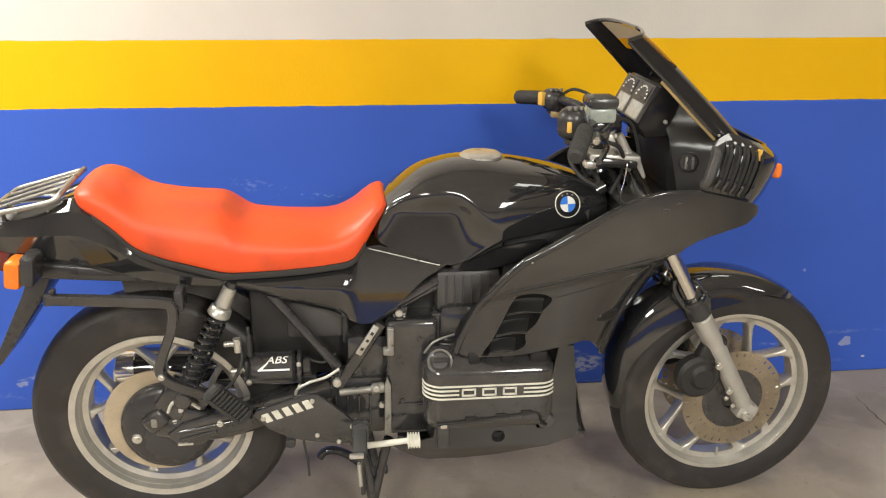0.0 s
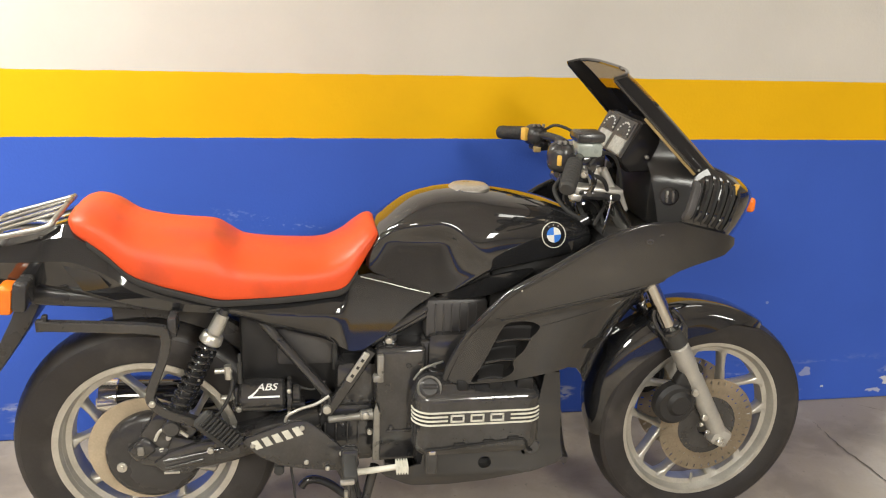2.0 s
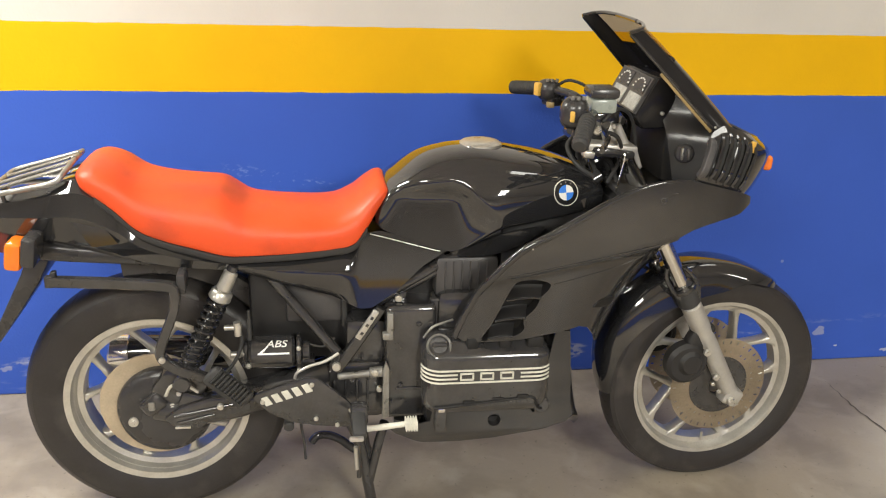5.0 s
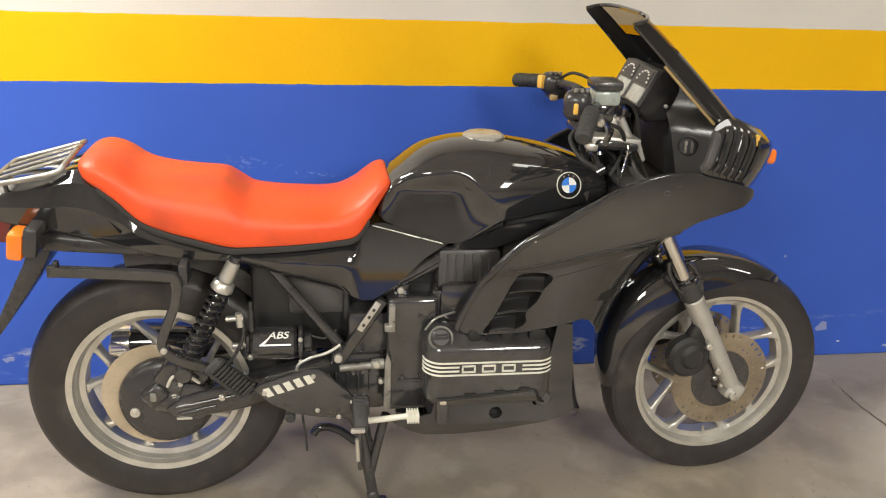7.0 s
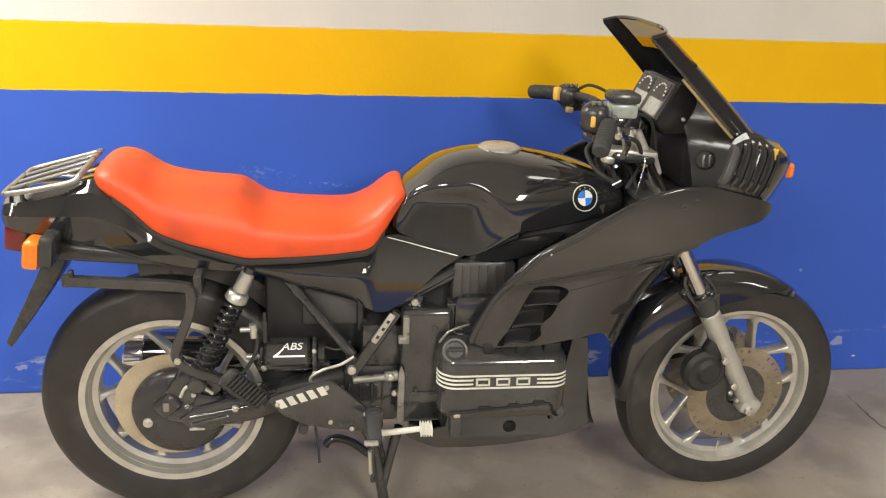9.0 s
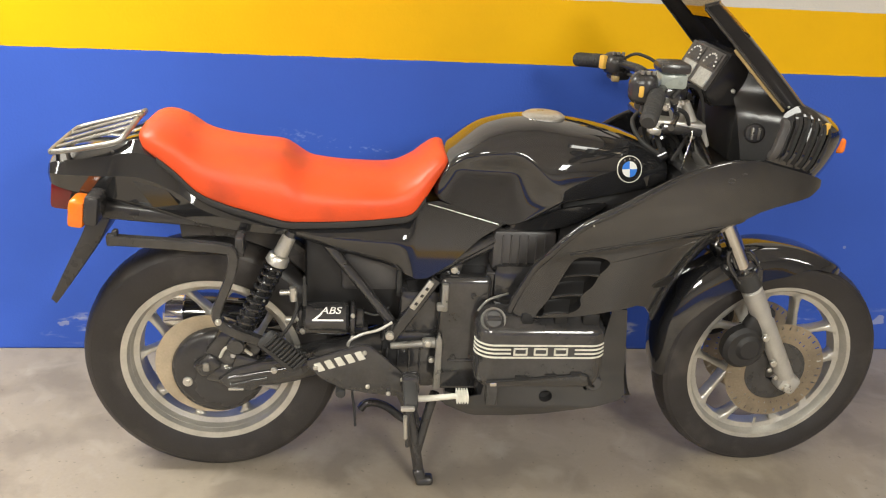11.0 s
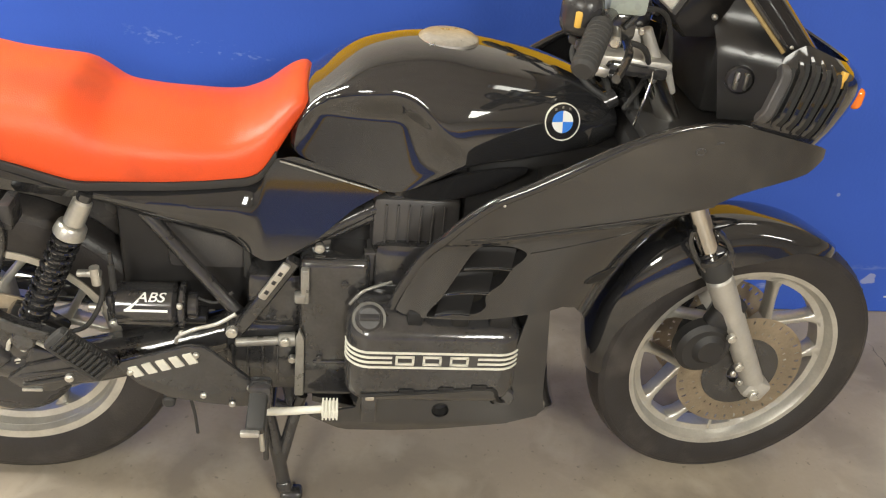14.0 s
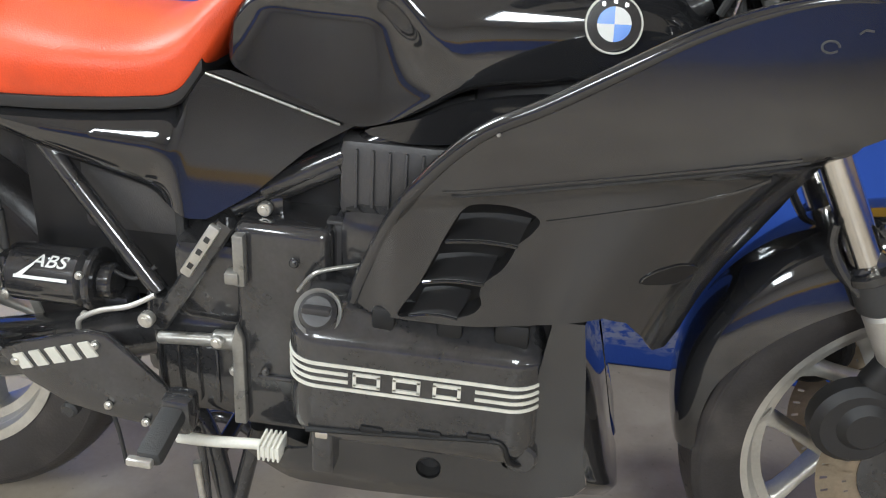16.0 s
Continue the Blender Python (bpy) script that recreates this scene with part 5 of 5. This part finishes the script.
for flip in (False, True):
    bm = panel(FAIR, fair_depth, 0.005, (*LOUV,), step=0.008)
    f = part("side_fairing", mirrored(bm) if flip else bm, FAIRING, bike, "satin black side fairing with three louvres", smooth=40)
    for loop in LOUV:
        lip = bmesh.new()
        n = len(loop)
        rows = []
        for x, z in loop:
            d = fair_depth(x, z)
            rows.append([lip.verts.new((x, d + o, z + dz)) for o, dz in ((0.0, 0), (0.008, 0.0), (0.03, 0.004))])
        for i in range(n):
            a, b = rows[i], rows[(i + 1) % n]
            for j in range(2):
                lip.faces.new((a[j], a[j + 1], b[j + 1], b[j]))
        # lip and backing sheet coloured near-black for the shade inside the louvres
        part("louvre_lip", mirrored(lip) if flip else lip, GAPSHADE, f)
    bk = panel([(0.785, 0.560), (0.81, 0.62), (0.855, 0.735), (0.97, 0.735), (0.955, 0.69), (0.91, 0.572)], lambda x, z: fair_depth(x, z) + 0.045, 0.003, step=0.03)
    part("louvre_shade", mirrored(bk) if flip else bk, GAPSHADE, f)
    for (ax, az), (bx, bz) in (((0.855, 0.675), (0.936, 0.683)), ((0.831, 0.617), (0.902, 0.630)), ((0.816, 0.568), (0.874, 0.579))):
        blade, rows = bmesh.new(), []
        for k in range(9):
            u = k / 8
            x, z = ax + (bx - ax) * u, az + (bz - az) * u + 0.004 * math.sin(u * math.pi)
            d = fair_depth(x, z)
            rows.append([blade.verts.new((x + 0.3 * o, d + o, z + dz)) for o, dz in ((0.000, -0.0025), (-0.0015, 0.0), (0.000, 0.0025), (0.006, 0.004), (0.038, 0.020), (0.038, 0.015))])
        for p, q in zip(rows, rows[1:]):
            for j in range(6):
                blade.faces.new((p[j], p[(j + 1) % 6], q[(j + 1) % 6], q[j]))
        part("louvre_blade", mirrored(blade) if flip else blade, INNER, f)
        rim_line = tube(bmesh.new(), [(ax + (bx - ax) * k / 8, fair_depth(ax + (bx - ax) * k / 8, az + (bz - az) * k / 8) - 0.001, az + (bz - az) * k / 8 + 0.004 * math.sin(k / 8 * math.pi)) for k in range(9)], 0.0022, 8, smooth=2)
        part("blade_edge", mirrored(rim_line) if flip else rim_line, PAINT, f)
    for x, z in ((0.905, 0.812),):
        b = bolt((x, fair_depth(x, z) - 0.0, z), 0.003, 0.002)
        part("screw", mirrored(b) if flip else b, BOLT, f)
    roll = [(x + 0.004, fair_depth(x, z) + 0.0045, z - 0.006) for x, z in FAIR[:12]]
    roll = tube(bmesh.new(), roll, lambda u: 0.0095 - 0.005 * max(0, u - 0.6) / 0.4, 14, smooth=5)
    part("rolled_edge", mirrored(roll) if flip else roll, FAIRING, f)
    ridge = tube(bmesh.new(), [(x, fair_depth(x, crease(x)) + 0.0005, crease(x)) for x in [0.85 + 0.05 * k for k in range(8)]], 0.0022, 6, smooth=3)
    part("crease_ridge", mirrored(ridge) if flip else ridge, FAIRING, f)
    groove = tube(bmesh.new(), [(x, fair_depth(x, crease(x) - 0.006) + 0.0004, crease(x) - 0.006) for x in [0.86 + 0.05 * k for k in range(8)]], 0.0024, 6, smooth=3)
    part("crease_groove", mirrored(groove) if flip else groove, DEEP, f)
    fold = tube(bmesh.new(), [(x, fair_depth(x, z) + 0.0008, z) for x, z in ((0.964, 0.718), (1.01, 0.731), (1.05, 0.742), (1.087, 0.751), (1.149, 0.769), (1.185, 0.788))], 0.0026, 6, smooth=4)
    part("lower_fold", mirrored(fold) if flip else fold, FAIRING, f)
    for k, (x, z) in enumerate(((1.201, 0.933), (1.231, 0.945))):
        mark = [(x + 0.008 * math.cos(a * 0.95 + k), fair_depth(x, z) - 0.0012, z + 0.0055 * math.sin(a * 0.95 + k)) for a in range(7 if k < 1 else 3)]
        mark = tube(bmesh.new(), [(px, fair_depth(px, pz) - 0.0002, pz) for px, py, pz in mark], 0.0011, 6, smooth=3)
        if not flip:
            part("scuff_mark", mark, DASH, f, "pale scuff in the paint")
    dk = bmesh.new()
    tube(dk, [(x, fair_depth(x, z) - 0.001, z) for x, z in DUCT] + [(DUCT[0][0], fair_depth(*DUCT[0]) - 0.001, DUCT[0][1])], 0.0012, 6, smooth=0, ends=False)
    part("air_duct", mirrored(dk) if flip else dk, FAIRING, f, "small oval air duct")
    # near-black sheet on the surface paints the shade inside the duct
    dp = panel(DUCT, lambda x, z: fair_depth(x, z) - 0.0015, 0.003, step=0.02)
    part("duct_shade", mirrored(dp) if flip else dp, GAPSHADE, f)


# nose cowl wrapped round the front, with ribs on its sides
def nose_plan(n=64):
    pts = []
    for i in range(n + 1):
        t = -1 + 2 * i / n
        a = abs(t)
        x = 1.285 + 0.251 * math.sin((1 - a) * math.pi / 2) ** 0.9
        pts.append((x, math.copysign(plan_w(x), t) if a > 0.001 else 0.0))
    return pts


def nose_point(x, side, t):
    """A place on the cowl: x along its foot, side, share of its height."""
    k = max(0, min(1, (x - 1.285) / 0.251))
    zb = 0.978 - 0.098 * k
    zt = 1.078 + 0.020 * math.sin(min(1, k / 0.25) * math.pi / 2) - 0.085 * max(0, k - 0.2)
    lean = 0.30 * (zt - zb) * t ** 1.6 + 0.02 * max(0, t - 0.85) / 0.15
    sx = 1 - lean / 0.36 - 0.03 * max(0, 0.25 - t) / 0.25
    out = interp(((0, 0.90), (0.35, 0.98), (0.65, 1.03), (0.85, 0.99), (1.0, 0.86)), t, 1)
    return Vector((1.276 + (x - 1.285) * out + 0.034 * t, side * plan_w(x) * sx, zb + (zt - zb) * t))


def nose():
    bm = bmesh.new()
    rings = [[bm.verts.new(nose_point(x, (y > 0) - (y < 0), j / 12)) for j in range(13)] for x, y in nose_plan()]
    for a, b in zip(rings, rings[1:]):
        for j in range(12):
            bm.faces.new((a[j], a[j + 1], b[j + 1], b[j]))
    bmesh.ops.recalc_face_normals(bm, faces=bm.faces)
    bmesh.ops.solidify(bm, geom=bm.faces[:], thickness=0.004)
    return bm


cowl = part("nose_cowl", nose(), PAINT, bike, "glossy black nose cowl with ribbed sides", smooth=50)
for s in (-1, 1):
    for k in range(6):
        pts = []
        for j in range(7):
            t = 0.10 + 0.80 * j / 6
            p = nose_point((1.289, 1.318, 1.340, 1.362, 1.386, 1.414)[k], s, t)
            pts.append(p + Vector((0.3, s * 1.0, 0.3)) * (0.0035 if 0 < j < 6 else -0.003))
        wide = 0.0085 if k == 0 else 0.0040
        part("rib", tube(bmesh.new(), pts, lambda u: wide if 0.02 < u < 0.98 else wide * 0.7, 8, smooth=2, square=True), DASH if k == 0 else PAINT, cowl)
    # near-black strips on the cowl paint the shade between its ribs
    for k in range(5):
        xs = (1.3035, 1.329, 1.351, 1.374, 1.400)[k]
        pts = [nose_point(xs, s, 0.14 + 0.70 * j / 6) + Vector((0.3, s * 1.0, 0.3)) * (0.0006 if 0 < j < 6 else -0.002) for j in range(7)]
        part("rib_gap_shade", tube(bmesh.new(), pts, 0.0045, 8, smooth=2, square=True), GAPSHADE, cowl)
    p = nose_point(1.506, s, 0.60)
    ind = boxes(((p.x - 0.012, p.y - 0.013, p.z - 0.019), (p.x + 0.012, p.y + 0.013, p.z + 0.019), 0.010, (0, 0, s * -50), 3))
    if s < 0:
        part("front_indicator", ind, AMBER, cowl, "amber front indicator lens")
    p = nose_point(1.408, s, 0.80)
    chip = boxes(((p.x - 0.006, p.y - 0.004, p.z - 0.013), (p.x + 0.006, p.y + 0.004, p.z + 0.013), 0.001, (0, 15, s * -25)))
    part("side_marker", chip, YELLOW, cowl)

# windscreen
def screen():
    bm = bmesh.new()
    rings = []
    n = 40
    for i in range(n + 1):
        t = -1 + 2 * i / n
        a = abs(t)
        w = a * math.pi / 2
        bow, across = math.cos(w) ** 0.62 if a < 1 else 0.0, math.sin(w) ** 0.62
        xb, yb, zb = 1.330 + 0.092 * bow, math.copysign(0.216 * across, t), 1.082 - 0.012 * bow
        xt, yt, zt = 1.118 + 0.056 * bow, math.copysign(0.184 * across, t), 1.292 + 0.016 * bow
        ring = []
        for j in range(17):
            u = j / 16
            sag = 0.004 * math.sin(u * math.pi)
            curl = 0.018 * max(0, (u - 0.86) / 0.14) ** 1.5
            ring.append(bm.verts.new((xb + (xt - xb) * u + sag * 0.5 - 0.4 * curl, yb + (yt - yb) * u, zb + (zt - zb) * u + sag * 0.6 + curl * 0.2)))
        rings.append(ring)
    for k, (a, b) in enumerate(zip(rings, rings[1:])):
        side = abs(-1 + (2 * k + 1) / n) > 0.70
        for j in range(16):
            f = bm.faces.new((a[j], a[j + 1], b[j + 1], b[j]))
            f.material_index = 1 if side or j < 11 else 0
    bmesh.ops.recalc_face_normals(bm, faces=bm.faces)
    bmesh.ops.solidify(bm, geom=bm.faces[:], thickness=0.004)
    return bm


glass = part("windscreen", screen(), (SMOKE, BORDER), bike, "smoked curved windscreen", smooth=60)
edge_pts = []
for k in range(-20, 21):
    a = abs(k) / 20
    w = a * math.pi / 2
    bow = math.cos(w) ** 0.62 if a < 1 else 0.0
    edge_pts.append((1.112 + 0.056 * bow, math.copysign(0.184 * math.sin(w) ** 0.62, k), 1.296 + 0.016 * bow))
for s in (-1, 1):
    side = [(1.330, s * 0.217, 1.082), (1.277, s * 0.209, 1.134), (1.20, s * 0.197, 1.211), (1.116, s * 0.185, 1.293)]
    part("side_trim", tube(bmesh.new(), side, 0.0045, 8), PAINT, glass)
    # strip added in tan for the yellow wall's reflection
    edge_reflection = [(p[0] - 0.006, p[1] - s * 0.003, p[2] - 0.004) for p in side[:-1]]
    if s < 0:
        part("edge_reflection", tube(bmesh.new(), edge_reflection, 0.0035, 8), TANTONE, glass, "tan strip painting the yellow wall's reflection along the screen")
part("edge_trim", tube(bmesh.new(), edge_pts, 0.005, 8, smooth=0), PAINT, glass, "black rolled screen edge")
for s in (-1, 1):
    part("screen_screw", bolt((1.330, s * 0.222, 1.090), 0.004, 0.003, (0, s, 0)), BOLT, glass)

# cockpit trim
TRIM = ((1.264, 0.945), (1.30, 0.952), (1.345, 0.965), (1.37, 1.02), (1.38, 1.07), (1.358, 1.095), (1.312, 1.14), (1.272, 1.182), (1.250, 1.150), (1.244, 1.09), (1.252, 1.03), (1.258, 0.99))


def trim_depth(x, z):
    return -(0.135 + 0.60 * max(0, x - 1.25) - 1.5 * max(0, 1.25 - x) + 0.22 * (1.08 - z) - 0.020 * (lambda q: q * q * (3 - 2 * q))(max(0, min(1, (z - 1.050) / 0.06))))


for flip in (False, True):
    bm = panel(TRIM, trim_depth, 0.004, step=0.012)
    tr = part("cockpit_trim", mirrored(bm) if flip else bm, TRIMBLACK, bike, "dark grey inner fairing trim")
    y = trim_depth(1.284, 1.015) - 0.004
    kn = rods(((1.286, y + 0.006, 1.015), (1.282, y - 0.008, 1.017), 0.0235), bevel=0.004)
    kn = mirrored(kn) if flip else kn
    knob = part("vent_knob", kn, PLASTIC, tr, "round black vent knob")
    # two bright bars paint the glints on the black knob
    for dx in (-0.008, 0.008):
        b = boxes(((1.283 + dx - 0.003, y - 0.015, 1.002), (1.283 + dx + 0.003, y - 0.005, 1.031), 0.002))
        part("grip", mirrored(b) if flip else b, BOLT, knob, "bright bar painting a glint on the knob")
part("cockpit_tray", boxes(((1.14, -0.235, 0.90), (1.40, 0.235, 0.92), 0.006), ((1.26, -0.10, 0.92), (1.38, 0.15, 1.09), 0.02)), DEEP, bike, "black tray behind the nose cowl")

# instruments
dash = part("dashboard", plate([(1.172, 1.088), (1.222, 1.185), (1.245, 1.188), (1.292, 1.128), (1.282, 1.062), (1.20, 1.058)], -0.115, 0.115, 0.014), BORDER, bike, "black instrument cluster")
ux, uz = 0.4578, 0.889
def on_face(u, v, h=0.0):
    """A place on the dial face: u across, v up the face, h out of it."""
    return Vector((1.1955 + ux * v - uz * h, u, 1.1375 + uz * v + ux * h))
def tile(u0, u1, v0, v1, h0, h1):
    bm = bmesh.new()
    vs = [bm.verts.new(on_face(u, v, h)) for h in (h0, h1) for u, v in ((u0, v0), (u1, v0), (u1, v1), (u0, v1))]
    for f in ((0, 1, 2, 3), (4, 5, 6, 7), (0, 1, 5, 4), (1, 2, 6, 5), (2, 3, 7, 6), (3, 0, 4, 7)):
        bm.faces.new([vs[i] for i in f])
    return bm
part("face_plate", tile(-0.106, 0.106, -0.046, 0.048, -0.004, 0.004), DASH, dash, "dark grey dial plate")
part("label_panel", tile(-0.100, -0.02, -0.042, -0.002, 0.004, 0.0065), LABEL, dash, "pale grey label panel")
part("label_panel", tile(0.005, 0.085, -0.042, 0.00, 0.004, 0.006), LABEL, dash)
for u in (-0.055, 0.05):
    dial = part("dial", tile(u - 0.04, u + 0.04, 0.004, 0.044, 0.004, 0.006), PLASTIC, dash)
    for k in range(9):
        a = math.pi * (0.05 + 0.9 * k / 8)
        cu, cv = u + 0.034 * math.cos(a), 0.008 + 0.030 * math.sin(a)
        part("dial_mark", tile(cu - 0.0035, cu + 0.0035, cv - 0.0022, cv + 0.0022, 0.006, 0.0072), WHITE, dial)
part("cluster_knob", rods(((1.24, -0.113, 1.10), (1.24, -0.124, 1.10), 0.005), bevel=0.003), BOLT, dash)

# handlebar
bar = part("handlebar", tube(bmesh.new(), ((0.972, -0.345, 1.078), (1.015, -0.255, 1.118), (1.08, -0.12, 1.102), (1.115, -0.06, 1.075), (1.12, 0, 1.065), (1.115, 0.06, 1.075), (1.085, 0.12, 1.098), (1.045, 0.24, 1.092), (0.982, 0.345, 1.078)), 0.0115, 12), PLASTIC, bike, "black handlebar")
part("riser", boxes(((1.075, -0.085, 1.02), (1.15, 0.055, 1.11), 0.014)), METALBLACK, bar)
for s in (-1, 1):
    g0, g1 = ((0.967, -0.352, 1.076), (1.010, -0.262, 1.118)) if s < 0 else ((0.974, 0.356, 1.076), (1.034, 0.262, 1.090))
    gr = part("grip", rods((g0, g1, 0.0185), bevel=0.005), GRIP, bar, "black rubber grip")
    for k in range(9):
        a, b = Vector(g0).lerp(Vector(g1), 0.12 + 0.09 * k), Vector(g0).lerp(Vector(g1), 0.155 + 0.09 * k)
        part("ridge", rods((a, b, 0.0197), segments=18, bevel=0.001), GRIP, gr)
    lo, hi = ((0.955, -0.262, 1.088), (1.018, -0.195, 1.160)) if s < 0 else ((1.017, 0.190, 1.062), (1.076, 0.258, 1.122))
    sw = part("switch_housing", boxes((lo, hi, 0.026, (0, 0, s * 25), 4), ((lo[0] + 0.02, lo[1] + 0.01, lo[2] - 0.012), (hi[0] + 0.01, hi[1] - 0.01, lo[2] + 0.02), 0.008, (0, 0, s * 25))), PLASTIC, bar, "black switch housing")
    mx, my, mz = [(p + q) / 2 for p, q in zip(lo, hi)]
    y = my + (-0.022 if s < 0 else -0.006)
    part("switch", boxes(((lo[0] + 0.016, y - 0.012, mz - 0.016), (lo[0] + 0.028, y + 0.006, mz + 0.010), 0.004, (0, 0, s * 25)) if s < 0 else ((lo[0] - 0.010, y - 0.010, mz - 0.014), (lo[0] + 0.006, y + 0.010, mz + 0.022), 0.004, (0, 0, s * 25))), YELLOW, sw, "yellow switch")
    part("switch", boxes(((mx - 0.008, my - 0.03, lo[2] - 0.014), (mx + 0.012, my - 0.012, lo[2] + 0.002), 0.003)), TANTONE if s > 0 else PLASTIC, sw)
    for k in range(3):
        part("button", rods(((lo[0] + 0.02 + 0.013 * k, my - 0.02, hi[2] - 0.004), (lo[0] + 0.02 + 0.013 * k, my - 0.02, hi[2] + 0.004), 0.0045), segments=12, bevel=0.001), CAST, sw)
    part("lever", tube(bmesh.new(), ((1.075, s * 0.19, 1.075), (1.06, s * 0.26, 1.072), (1.02, s * 0.345, 1.065)), 0.007, 8), METALBLACK, bar, "black control lever")
    part("cable", tube(bmesh.new(), ((1.06, s * 0.215, 1.10), (1.10, s * 0.19, 1.125), (1.16, s * 0.13, 1.09), (1.20, s * 0.08, 0.98), (1.19, s * 0.06, 0.92)), 0.0042, 8), GRIP, bar)
    part("cable", tube(bmesh.new(), ((1.07, s * 0.20, 1.075), (1.12, s * 0.16, 1.05), (1.15, s * 0.11, 0.99), (1.13, s * 0.09, 0.92)), 0.005, 8), GRIP, bar)
res = part("brake_reservoir", boxes(((1.03, -0.215, 1.118), (1.092, -0.155, 1.152), 0.008)), RESERVOIR, bar, "translucent grey brake fluid reservoir")
part("lid", boxes(((1.026, -0.22, 1.152), (1.096, -0.15, 1.176), 0.009)), PLASTIC, res, "black reservoir lid")
part("reservoir_body", boxes(((1.035, -0.205, 1.075), (1.085, -0.16, 1.12), 0.010)), METALBLACK, res)
part("pull_stub", rods(((1.05, -0.20, 1.09), (1.04, -0.245, 1.085), 0.010), bevel=0.003), BOLT, res)
part("yoke_clamp", boxes(((1.058, -0.135, 1.004), (1.184, -0.05, 1.026), 0.006, (0, 4, 0)), ((1.10, -0.13, 1.015), (1.125, -0.09, 1.075), 0.006, (0, -20, 0)), ((1.150, -0.128, 0.985), (1.186, -0.08, 1.015), 0.006)), SLIDER, bike, "grey alloy upper fork clamp")
part("clamp_end", boxes(((1.045, -0.150, 0.996), (1.072, -0.118, 1.014), 0.005, (0, 10, 0))), ALLOY, bike, "pale alloy clamp end")
for y0, x1 in ((-0.06, 1.12), (-0.085, 1.16), (-0.03, 1.10)):
    part("loom", tube(bmesh.new(), ((1.03, y0 - 0.1, 1.085), (1.05, y0 - 0.05, 1.02), (x1 - 0.03, y0, 0.975), (x1, y0, 0.91)), 0.0055, 8), GRIP, bike)
part("speedometer_cable", tube(bmesh.new(), ((1.147, -0.145, 1.01), (1.145, -0.15, 0.985), (1.132, -0.152, 0.915)), 0.0024, 8), STEEL, bike)
for x, z in ((1.075, 1.022), (1.15, 1.014), (1.118, 1.07)):
    part("clamp_bolt", bolt((x, -0.12, z), 0.008, 0.01), BOLT, bike)
part("ignition_loom", tube(bmesh.new(), ((1.08, 0.03, 1.02), (1.04, -0.02, 0.995), (1.06, -0.06, 0.955), (1.10, -0.07, 0.93)), 0.006, 10), GRIP, bike)
part("steering_stem", rods(((1.134, -0.100, 1.068), (1.224, -0.100, 0.900), 0.0115, 0.0135), ((1.176, -0.122, 1.02), (1.198, -0.122, 0.965), 0.006), bevel=0.003), SLIDER, bike, "grey alloy tube beside the steering head")
part("headstock", rods(((1.135, 0, 0.97), (1.19, 0, 0.86), 0.036), bevel=0.005), METALBLACK, bike)
